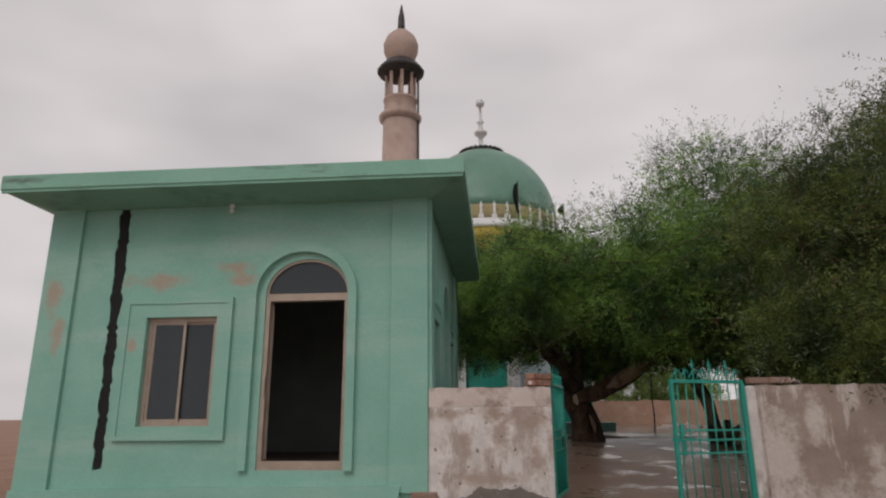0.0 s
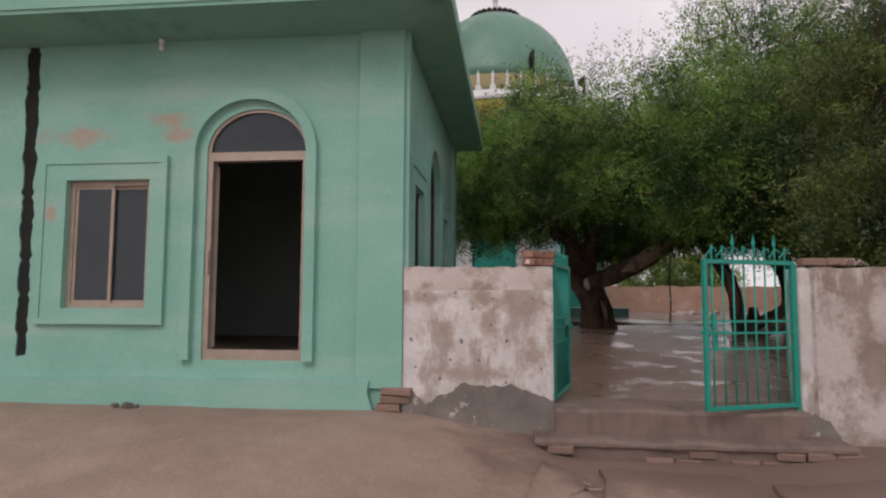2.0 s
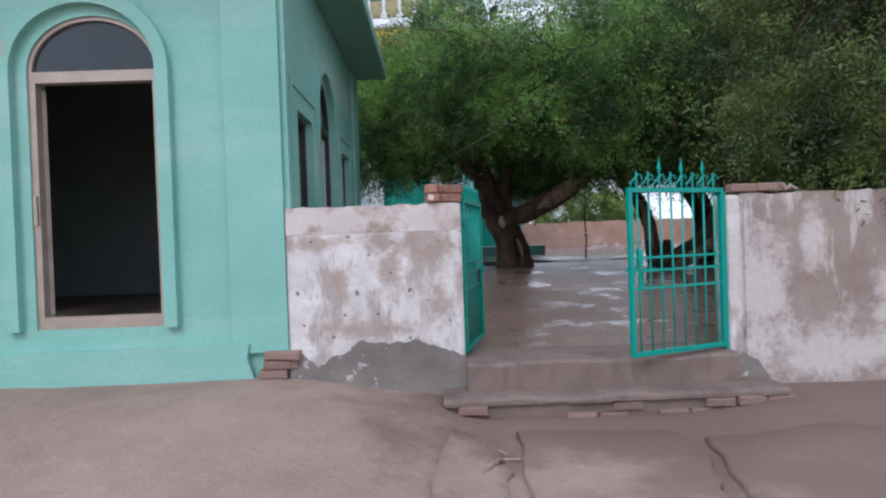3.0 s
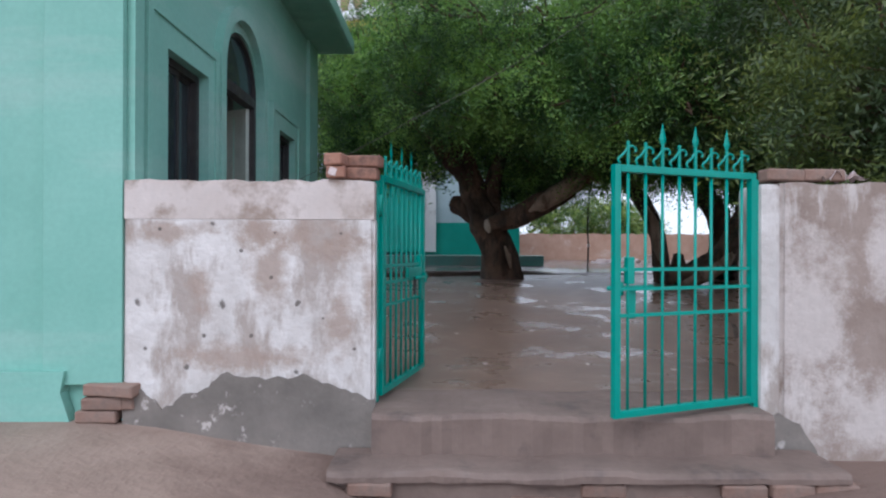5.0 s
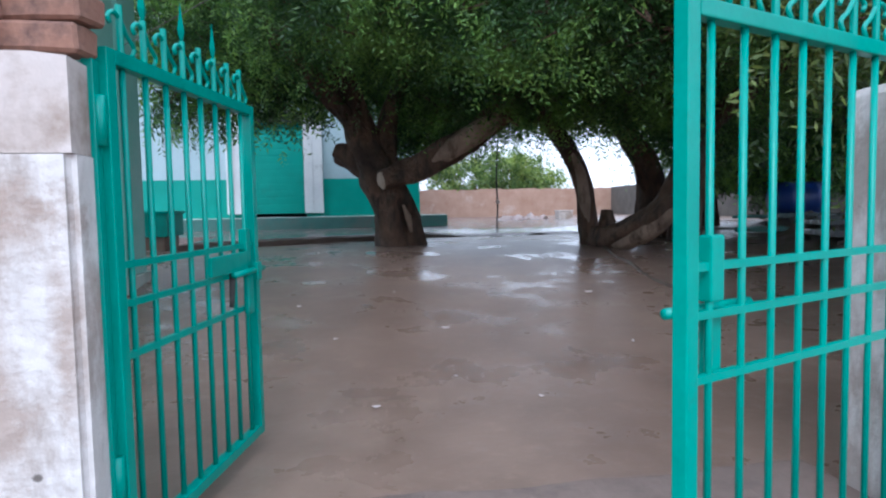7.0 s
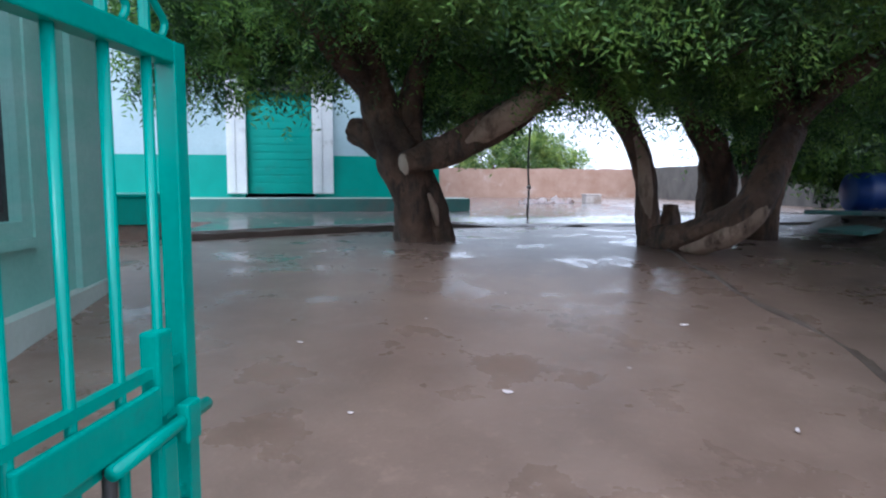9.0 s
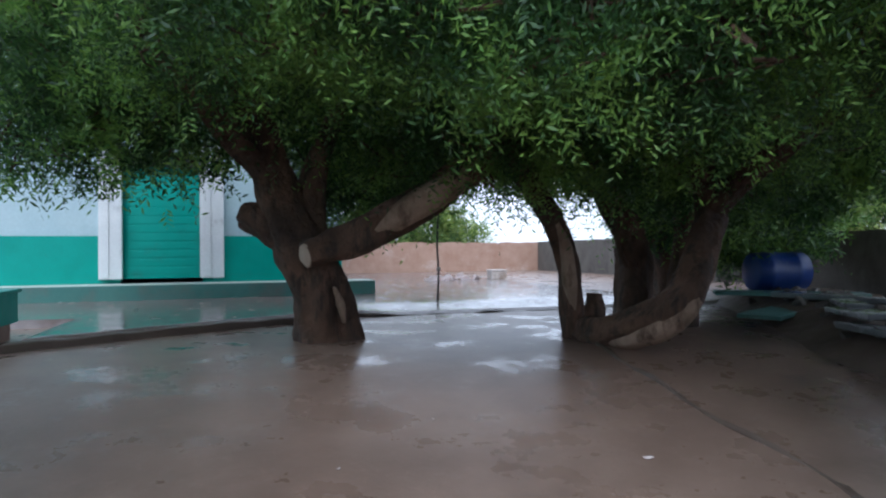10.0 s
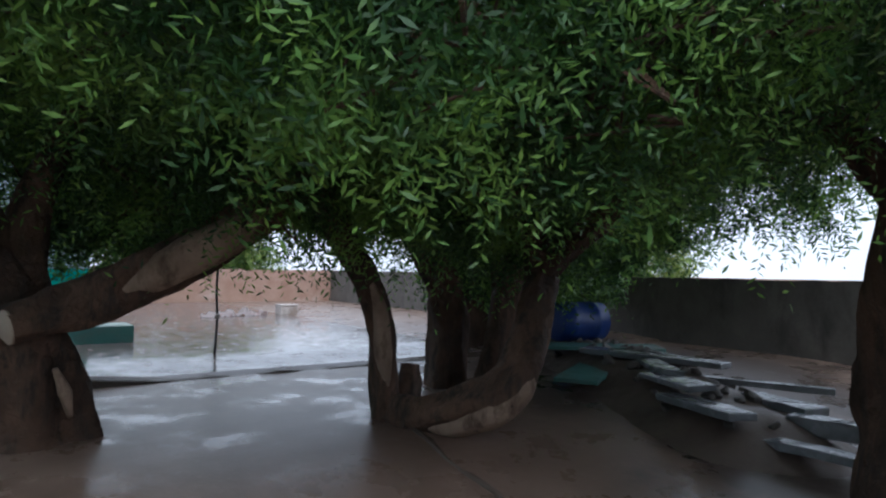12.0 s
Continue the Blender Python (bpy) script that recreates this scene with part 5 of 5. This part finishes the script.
tree("tree", "low spreading tree with a split trunk curving near the ground", (5.01, 15.01, 1.6),
     [([(5.0, 15.55, 1.3), (4.9, 15.5, 1.65), (4.85, 15.45, 2.0), (4.78, 15.4, 2.4), (4.55, 15.25, 2.8), (4.15, 15.0, 3.2), (3.8, 14.8, 3.7), (3.5, 14.6, 4.4)], [0.2, 0.16, 0.125, 0.12, 0.12, 0.11, 0.1, 0.06]),
      ([(4.9, 15.5, 1.68), (4.95, 15.2, 1.66), (5.06, 14.9, 1.72), (5.32, 14.32, 1.97), (5.58, 14.35, 2.3), (5.8, 14.5, 2.65), (5.98, 14.6, 3.0), (5.75, 14.5, 3.6), (5.9, 14.3, 4.4)], [0.12, 0.17, 0.18, 0.18, 0.165, 0.15, 0.14, 0.11, 0.06]),
      ([(6.3, 16.5, 1.4), (6.34, 16.5, 2.3), (6.2, 16.4, 2.8), (5.9, 16.4, 3.2), (5.4, 16.3, 3.8), (4.9, 16.2, 4.6)], [0.27, 0.22, 0.2, 0.16, 0.12, 0.07]),
      ([(6.55, 15.95, 1.4), (6.68, 15.9, 2.3), (6.75, 15.9, 2.9), (6.7, 15.85, 3.5), (6.9, 15.8, 4.4)], [0.24, 0.2, 0.18, 0.15, 0.08]),
      ([(5.95, 14.58, 2.95), (6.3, 14.2, 3.4), (6.9, 13.6, 4.0)], [0.13, 0.11, 0.06]),
      ([(6.7, 15.9, 2.6), (7.2, 16.1, 3.1), (7.8, 16.4, 3.7)], [0.13, 0.11, 0.06]),
      ([(6.3, 16.45, 2.2), (6.05, 16.35, 2.5), (6.0, 16.4, 2.85)], [0.04, 0.032, 0.02]),
      ([(5.08, 15.48, 1.6), (5.14, 15.5, 1.9), (5.17, 15.52, 2.05)], [0.13, 0.11, 0.08])],
     # Lobes at heights 5.2 and 4.9 are an added cover to darken the ground.
     [(4.5, 12.4, 4.05, 0.9, 0.7, 0.55, 60, 32), (5.9, 12.6, 4.2, 1.0, 0.8, 0.5, 50, 32), (5.0, 12.8, 5.2, 2.2, 1.5, 0.5, 100, 34), (4.5, 14.9, 3.7, 0.7, 0.6, 0.36, 50, 34), (5.6, 15.0, 3.55, 0.8, 0.6, 0.4, 56, 34), (6.5, 14.9, 3.5, 0.8, 0.6, 0.4, 46, 34), (8.4, 13.6, 4.9, 1.8, 1.8, 0.5, 90, 34),
      (4.24, 13.7, 4.84, 1.87, 1.67, 1.1, 80, 36), (5.99, 13.23, 5.04, 2.19, 2.38, 1.43, 103, 38), (4.9, 15.61, 5.06, 2.2, 2.38, 1.43, 103, 40), (7.1, 15.37, 5.27, 2.2, 2.62, 1.76, 126, 42),
      (5.34, 16.32, 6.78, 2.09, 1.9, 1.21, 114, 42), (4.9, 18.46, 4.95, 1.65, 1.19, 1.38, 114, 44), (6.77, 18.46, 4.95, 1.76, 1.19, 1.32, 126, 44), (4.78, 13.23, 6.44, 1.43, 1.67, 0.99, 64, 34),
      (5.01, 17.04, 4.03, 0.88, 0.83, 0.55, 46, 34), (6.99, 16.44, 3.7, 0.77, 0.71, 0.5, 52, 30), (7.32, 16.08, 3.55, 0.99, 0.95, 0.6, 64, 30), (5.34, 13.7, 3.87, 0.99, 0.83, 0.39, 29, 44),
      (3.78, 12.87, 4.54, 1.09, 0.59, 0.44, 34, 24), (6.44, 16.08, 5.7, 2.64, 2.86, 0.66, 138, 40), (4.79, 12.04, 4.3, 0.96, 0.59, 0.43, 32, 24)],
     0.06, M_LEAF, 9,
     # Paler tubes put light onto the limb's underside and the stem's side.
     [("pale_streak", "pale streak for the light under the curving limb", [(4.98, 14.98, 1.62), (5.08, 14.72, 1.66), (5.22, 14.35, 1.82), (5.38, 14.2, 2.0), (5.52, 14.24, 2.2)], [0.05, 0.11, 0.125, 0.11, 0.05]),
      ("pale_streak", "pale streak for the lit side of the upright stem", [(4.82, 15.36, 1.9), (4.76, 15.33, 2.2), (4.68, 15.26, 2.55), (4.5, 15.13, 2.82)], [0.03, 0.08, 0.075, 0.03])])

tree("tree", "broad olive green tree leaning over the boundary wall", (6.67, 11.8, 1.4),
     [([(6.85, 12.0, 1.2), (6.82, 12.0, 1.8), (6.72, 11.95, 2.5), (6.45, 11.8, 3.2), (6.1, 11.6, 4.2), (6.0, 11.4, 5.4)], [0.44, 0.36, 0.32, 0.28, 0.19, 0.08]),
      ([(6.57, 11.5, 2.58), (7.18, 11.68, 3.53), (7.94, 11.8, 4.8)], [0.211, 0.169, 0.085]),
      ([(6.57, 11.5, 2.48), (6.46, 11.8, 3.23), (6.21, 12.28, 4.01)], [0.211, 0.169, 0.085]),
      ([(6.28, 11.32, 3.19), (5.44, 10.37, 3.63), (4.8, 9.66, 3.9)], [0.148, 0.106, 0.053])],
     [(5.9, 8.3, 2.9, 0.9, 0.45, 0.45, 50, 30), (7.2, 8.15, 2.65, 1.2, 0.55, 0.65, 60, 30), (8.6, 8.2, 2.8, 1.2, 0.6, 0.8, 50, 30),
      (5.22, 10.13, 4.52, 1.51, 1.26, 1.21, 114, 38), (6.65, 10.37, 5.04, 2.02, 1.68, 1.62, 149, 40), (8.41, 11.09, 5.32, 2.06, 2.38, 1.96, 103, 40), (4.7, 9.36, 3.15, 1.1, 0.58, 0.6, 92, 30),
      (6.4, 9.42, 3.1, 1.5, 0.84, 0.9, 114, 30), (7.32, 12.51, 5.94, 2.16, 2.14, 1.62, 103, 36), (7.7, 10.61, 6.68, 1.52, 1.47, 1.02, 51, 34), (8.4, 9.66, 3.2, 1.6, 0.95, 1.0, 46, 30),
      (4.75, 8.85, 2.9, 0.5, 0.32, 0.35, 39, 26)],
     0.065, M_LEAF_WARM, 14)

tree("tree", "dark leafy tree behind the split trunk", (8.86, 19.18, 1.6),
     [([(8.86, 19.18, 1.38), (8.75, 19.06, 2.14), (8.42, 18.82, 3.22), (7.98, 18.46, 4.52)], [0.33, 0.264, 0.22, 0.088]),
      ([(8.75, 19.06, 2.36), (9.41, 19.18, 3.22), (10.18, 19.06, 4.3)], [0.198, 0.154, 0.066])],
     [(7.98, 18.23, 4.62, 2.09, 2.02, 1.65, 126, 30), (10.18, 17.75, 4.73, 2.2, 2.38, 1.65, 126, 30), (10.18, 17.99, 3.85, 1.1, 0.83, 0.55, 57, 40), (10.2, 19.0, 3.1, 1.2, 0.9, 0.75, 80, 40), (11.6, 19.6, 3.2, 1.3, 1.0, 0.8, 80, 40), (8.9, 19.2, 3.3, 1.0, 0.8, 0.6, 70, 40), (8.31, 17.27, 3.75, 0.88, 0.83, 0.83, 69, 40),
      # The lobe at x 11.5 is added overhead to darken the side wall.
      (11.5, 14.18, 5.7, 1.87, 2.62, 0.88, 103, 40), (11.72, 17.51, 5.38, 1.76, 1.9, 0.77, 80, 40), (9.3, 17.04, 3.85, 1.21, 0.95, 0.66, 57, 40), (9.96, 15.37, 4.95, 2.2, 2.38, 1.65, 126, 30)],
     0.1, M_LEAF, 23)
tree("tree", "bright green bush rising over the far wall", (7.87, 36.31, 0.95),
     [([(7.87, 36.31, 0.63), (7.76, 36.31, 1.92), (7.54, 36.08, 3.22)], [0.22, 0.165, 0.066])],
     [(7.2, 36.3, 3.3, 1.6, 1.4, 1.0, 70, 30), (9.2, 36.5, 3.5, 1.8, 1.4, 1.1, 80, 30), (10.9, 37.0, 3.0, 1.3, 1.2, 0.9, 50, 34)],
     0.12, M_LEAF_BRIGHT, 31)
tree("tree", "small green tree beyond the side wall", (15.68, 21.2, 0.95),
     [([(15.68, 21.2, 0.3), (15.68, 21.2, 2.14), (15.68, 21.08, 3.44)], [0.22, 0.165, 0.066])],
     [(15.68, 20.72, 3.22, 1.1, 1.43, 0.88, 46, 36), (15.9, 22.27, 3.54, 1.32, 1.43, 1.1, 50, 36)],
     0.12, M_LEAF_BRIGHT, 37)


# ---------------------------------------------------------------- small things of the courtyard
def slab_piece(name, label, category, group, x, y, z, l, w, h, rz, material, tilt=0.0, bevel=0.012):
    """A worn rectangular slab or beam whose underside rests at z."""
    bm = boxes((-l / 2, l / 2, -w / 2, w / 2, 0, h), bevel=bevel)
    bmesh.ops.subdivide_edges(bm, edges=[e for e in bm.edges if e.calc_length() > 0.3], cuts=5)
    for v in bm.verts:
        v.co += Vector([noise.noise(v.co * 5 + Vector((x, y, k))) * 0.012 for k in range(3)])
    ob = mesh_object(name, bm, material)
    ob.matrix_basis = pose(x, y, z, tilt, 0, rz)
    return tagged(ob, label, category, group)


def mound_height(x, y):
    """Dark earth and rubble heaped along the side of the courtyard."""
    t = min(max(((x - 7.6) * 2.4 + (y - 13.6) * 4.2) / 23.4, 0.0), 1.0)
    d = math.hypot(x - 7.6 - 2.4 * t, y - 13.6 - 4.2 * t)
    return 0.27 * float(s01(1.15, 0.25, d)) + 0.05 * noise.noise(Vector((x * 2.3, y * 2.3, 4.0))) * float(s01(1.2, 0.6, d))


def heap_top(x, y):
    return float(ground_height(np.array(x), np.array(y))) + mound_height(x, y)


heap = thing("rubble_heap", "dark wet heap of earth and rubble under stone slabs", "rubble")
mound = bmesh.new()
grid = [[mound.verts.new((5.7 + i * 0.12, 11.5 + j * 0.12, heap_top(5.7 + i * 0.12, 11.5 + j * 0.12) - 0.03)) for i in range(48)] for j in range(66)]
for a, b in zip(grid, grid[1:]):
    for k in range(47):
        mound.faces.new((a[k], a[k + 1], b[k + 1], b[k]))
part("earth_mound", mound, M_DARKMUD, heap, "dark wet earth", True)


def rubble_stone(seed):
    bm = bmesh.new()
    bmesh.ops.create_icosphere(bm, subdivisions=2, radius=1.0)
    for v in bm.verts:
        v.co *= 1 + 0.35 * noise.noise(v.co * 1.3 + Vector((seed * 7.0, 0, 0)))
        v.co = Vector((max(-0.8, min(0.75, v.co.x)), max(-0.8, min(0.7, v.co.y)), max(-0.7, min(0.65, v.co.z))))
    me = bpy.data.meshes.new("stone")
    bm.to_mesh(me)
    bm.free()
    me.materials.append(M_KERB)
    return me


rnd = random.Random(8)
STONES = [rubble_stone(k) for k in range(4)]
for k in range(90):
    t = rnd.random()
    x, y = 7.5 + 2.4 * t + rnd.uniform(-0.6, 0.6), 13.4 + 4.2 * t + rnd.uniform(-0.6, 0.6)
    r = rnd.uniform(0.035, 0.10)
    ob = new("stone", STONES[k % 4])
    ob.parent = heap
    ob.matrix_basis = pose(x, y, heap_top(x, y) - 0.03 + r * 0.3, rnd.uniform(0, 40), rnd.uniform(0, 40), rnd.uniform(0, 360)) @ Matrix.Diagonal((r * 1.3, r, r * 0.75, 1))
for x, y, lift, l, w, h, rz, tl in ((7.25, 12.95, 0.0, 1.0, 0.2, 0.07, 91, 0), (7.2, 13.75, 0.0, 0.95, 0.3, 0.07, 74, 2), (7.6, 14.3, 0.04, 0.9, 0.3, 0.06, 66, -2), (7.8, 12.95, 0.0, 0.6, 0.22, 0.15, 95, 0),
                                    (8.15, 13.5, 0.0, 0.8, 0.28, 0.08, 70, 0), (8.7, 15.4, 0.03, 1.9, 0.3, 0.07, 98, 0), (8.05, 14.8, 0.03, 0.9, 0.26, 0.06, 52, 1)):
    slab_piece("stone_slab", "wet grey stone slab lying on a rubble heap", "slab", "stone slabs", x, y, heap_top(x, y) + lift, l, w, h, rz, M_PLANK, tl)
for x, y, lift, l, w, h, rz in ((9.0, 14.4, 0.08, 1.9, 0.12, 0.07, 112), (9.45, 15.9, 0.0, 2.0, 0.14, 0.06, 70)):
    slab_piece("timber_beam", "pale wet timber beam lying on the heap", "beam", "timber beams", x, y, heap_top(x, y) + lift, l, w, h, rz, M_PLANK, 0, 0.008)
for x, y, l, w, h, rz in ((7.95, 15.75, 1.5, 0.5, 0.05, 30), (9.1, 16.7, 2.0, 0.55, 0.05, -38)):
    slab_piece("teal_board", "old teal painted board lying on the rubble", "board", "teal boards", x, y, heap_top(x, y) - 0.015, l, w, h, rz, M_PLATFORM, 0, 0.006)


def blue_drum():
    d = thing("blue_drum", "blue plastic drum lying on its side", "drum", at=(9.7, 17.5, 1.85))
    bm = lathe(bmesh.new(), [(0.26, -0.45), (0.305, -0.42), (0.31, -0.25), (0.325, -0.22), (0.31, -0.19), (0.315, 0.0), (0.31, 0.19), (0.325, 0.22), (0.31, 0.25), (0.305, 0.42), (0.26, 0.45)], (0, 0, 0), 28)
    bmesh.ops.transform(bm, matrix=pose(0, 0, 0.32, 0, 90, -12), verts=bm.verts)
    part("body", bm, M_BLUE, d, "", True)
    bm = lathe(bmesh.new(), [(0.05, 0.445), (0.05, 0.475), (0.04, 0.485)], (0.16, 0, 0), 12)
    bmesh.ops.transform(bm, matrix=pose(0, 0, 0.32, 0, 90, -12), verts=bm.verts)
    part("cap", bm, M_DARKMETAL, d, "dark screw cap", True)


blue_drum()

pole = thing("thin_pole", "thin dark pole standing on the wet paving under the limb", "pole", at=(4.6, 19.75, 1.69))
part("shaft", tube(bmesh.new(), [(0, 0, 0), (0.02, 0, 0.5), (0.0, 0, 1.0), (0.05, 0, 2.0)], [0.02, 0.018, 0.018, 0.016], 8, 3), M_DARKMETAL, pole, "", True)
part("knot", lathe(bmesh.new(), [(0.03, 0.5), (0.045, 0.53), (0.03, 0.57)], (0.02, 0, 0), 10), M_CLOTH, pole, "rag tied round the pole", True)


def rag(x, y, z, s, seed, label):
    bm = bmesh.new()
    n = 14
    rows = [[bm.verts.new(((i / n - 0.5) * s, (j / n - 0.5) * s * 0.6, max(0.0, 0.02 + 0.22 * s * noise.noise(Vector((i * 0.35, j * 0.35, seed))) + 0.1 * s * (1 - abs(i / n - 0.5) * 2) * (1 - abs(j / n - 0.5) * 2)))) for j in range(n + 1)] for i in range(n + 1)]
    for i in range(n):
        for j in range(n):
            bm.faces.new((rows[i][j], rows[i + 1][j], rows[i + 1][j + 1], rows[i][j + 1]))
    bmesh.ops.solidify(bm, geom=bm.faces[:], thickness=0.012)
    ob = mesh_object("crumpled_rag", bm, M_CLOTH, True)
    ob.location = (x, y, z)
    tagged(ob, label, "rag", "rags on the paving")


rag(6.7, 26.7, 1.69, 0.8, 1.0, "pinkish crumpled rag on the wet paving")
rag(7.5, 27.0, 1.69, 1.0, 5.0, "pale crumpled rag on the wet paving")
rag(3.56, 8.62, 2.51, 0.26, 9.0, "white plastic bag on the wall head")
crate = thing("grey_crate", "small grey box on the far paving", "box", at=(8.6, 26.9, 1.69))
part("body", boxes((-0.24, 0.24, -0.2, 0.2, 0, 0.24), bevel=0.02), M_WALLTOP, crate)
part("lid", boxes((-0.26, 0.26, -0.22, 0.22, 0.24, 0.28), bevel=0.01), M_WALLTOP, crate)

chest = thing("teal_chest", "teal painted box on a dark brick base", "chest", at=(-1.6, 16.85, 1.46))
part("chest_box", boxes((-0.75, 0.62, -0.42, 0.5, 0.33, 0.66), bevel=0.012), M_TEAL, chest)
part("chest_lid", boxes((-0.78, 0.65, -0.45, 0.53, 0.66, 0.70), bevel=0.01), M_GATE, chest)
part("brick_base", boxes((-0.7, 0.56, -0.36, 0.46, -0.3, 0.33), bevel=0.02), M_BRICKDUST, chest, "dark damp brick base")
ledge = thing("low_ledge", "low pale ledge along the green room", "ledge", kind="structure")
part("ledge_body", boxes((-2.4, -0.75, 13.95, 16.3, 1.0, 1.56), bevel=0.02), M_WHITEWASH_WORN, ledge)
part("ledge_edge", boxes((-0.748, -0.7, 13.95, 16.3, 1.0, 1.54), bevel=0.01), M_STEP, ledge)

cable = thing("overhead_cable", "thin dark cable strung from the room to the trees", "cable", at=(0, 0, 0))
part("wire", tube(bmesh.new(), [(-0.5, 10.25, 2.42), (0.3, 10.1, 2.78), (0.99, 10.0, 3.13), (1.6, 10.0, 3.46), (2.29, 10.0, 3.87), (3.2, 10.1, 4.5)], [0.0022] * 6, 6, 6), M_KERB, cable, "", True)

# Thin lumpy tube added for the dark crack or drain groove in the mud.
edge = bmesh.new()
tube(edge, [(4.95, 15.3, 1.573), (4.85, 14.75, 1.548), (4.7, 14.2, 1.513), (4.62, 13.6, 1.468), (4.5, 13.05, 1.423), (4.45, 12.5, 1.373), (4.42, 11.95, 1.323), (4.25, 11.4, 1.278), (4.0, 10.9, 1.238)], [0.04, 0.024, 0.016, 0.028, 0.012, 0.03, 0.016, 0.026, 0.008], 8, 10, 1.1, 3.0)
tagged(part("mud_groove_line", edge, M_DARKMUD, None, "", True), "dark ragged line for a groove across the wet mud", "root", kind="structure")


def splinter(x, y, rz):
    ob = mesh_object("wood_splinter", boxes((-0.06, 0.06, -0.006, 0.006, 0, 0.008), bevel=0.002), M_WOODCUT)
    ob.matrix_basis = pose(x, y, float(ground_height(np.array(x), np.array(y))) + 0.02, 0, 4, rz)
    tagged(ob, "pale splinter of wood on the cement", "splinter", "wood splinters")


splinter(1.05, 7.36, 110)
splinter(1.09, 7.26, 10)
for sx, sy, sr in ((-3.28, 8.3, 0.03), (-3.16, 8.32, 0.045), (-3.05, 8.28, 0.025)):
    bm = bmesh.new()
    bmesh.ops.create_icosphere(bm, subdivisions=2, radius=sr)
    for v in bm.verts:
        v.co = Vector((v.co.x * 1.3, v.co.y, v.co.z * 0.7)) * (1 + 0.3 * noise.noise(v.co * 40 + Vector((sx, 0, 0))))
    ob = mesh_object("pebble", bm, M_KERB)
    ob.location = (sx, sy, float(ground_height(np.array(sx), np.array(sy))) + 0.02)
    tagged(ob, "small dark stone lying by the green wall", "stone", "stones by the wall")
scrap = mesh_object("paper_scrap", slab(bmesh.new(), [(-0.022, -0.02), (0.02, -0.024), (0.024, 0.018), (-0.016, 0.022)], lambda u, v, w: (u, w, v), 0.003), M_CLOTH)
scrap.matrix_basis = pose(0.655, 8.468, 2.545, 0, 12, 4)
tagged(scrap, "pinkish scrap of paper stuck on a loose brick", "paper")


def scatter_litter():
    rnd = random.Random(77)
    spots = [(2.16, 11.35), (2.05, 10.3), (1.4, 11.2), (2.9, 11.6), (3.3, 10.8), (1.9, 12.6), (2.6, 13.2), (1.1, 12.2), (3.6, 12.3), (2.4, 9.9), (3.0, 9.7), (1.6, 9.9)]
    for x, y in spots:
        s = rnd.uniform(0.012, 0.032)
        bm = slab(bmesh.new(), [(-s, -s * 0.3), (0, -s * 0.45), (s, -s * 0.2), (s * 0.9, s * 0.3), (0, s * 0.4), (-s * 0.9, s * 0.25)], lambda u, v, w: (u, v, w + abs(u) * 0.25), 0.003)
        ob = mesh_object("litter_scrap", bm, M_CLOTH)
        ob.matrix_basis = pose(x, y, float(ground_height(np.array(x), np.array(y))) + 0.012, rnd.uniform(-6, 6), rnd.uniform(-6, 6), rnd.uniform(0, 180))
        tagged(ob, "small pale scrap of litter on the wet mud", "litter", "litter scraps")


scatter_litter()
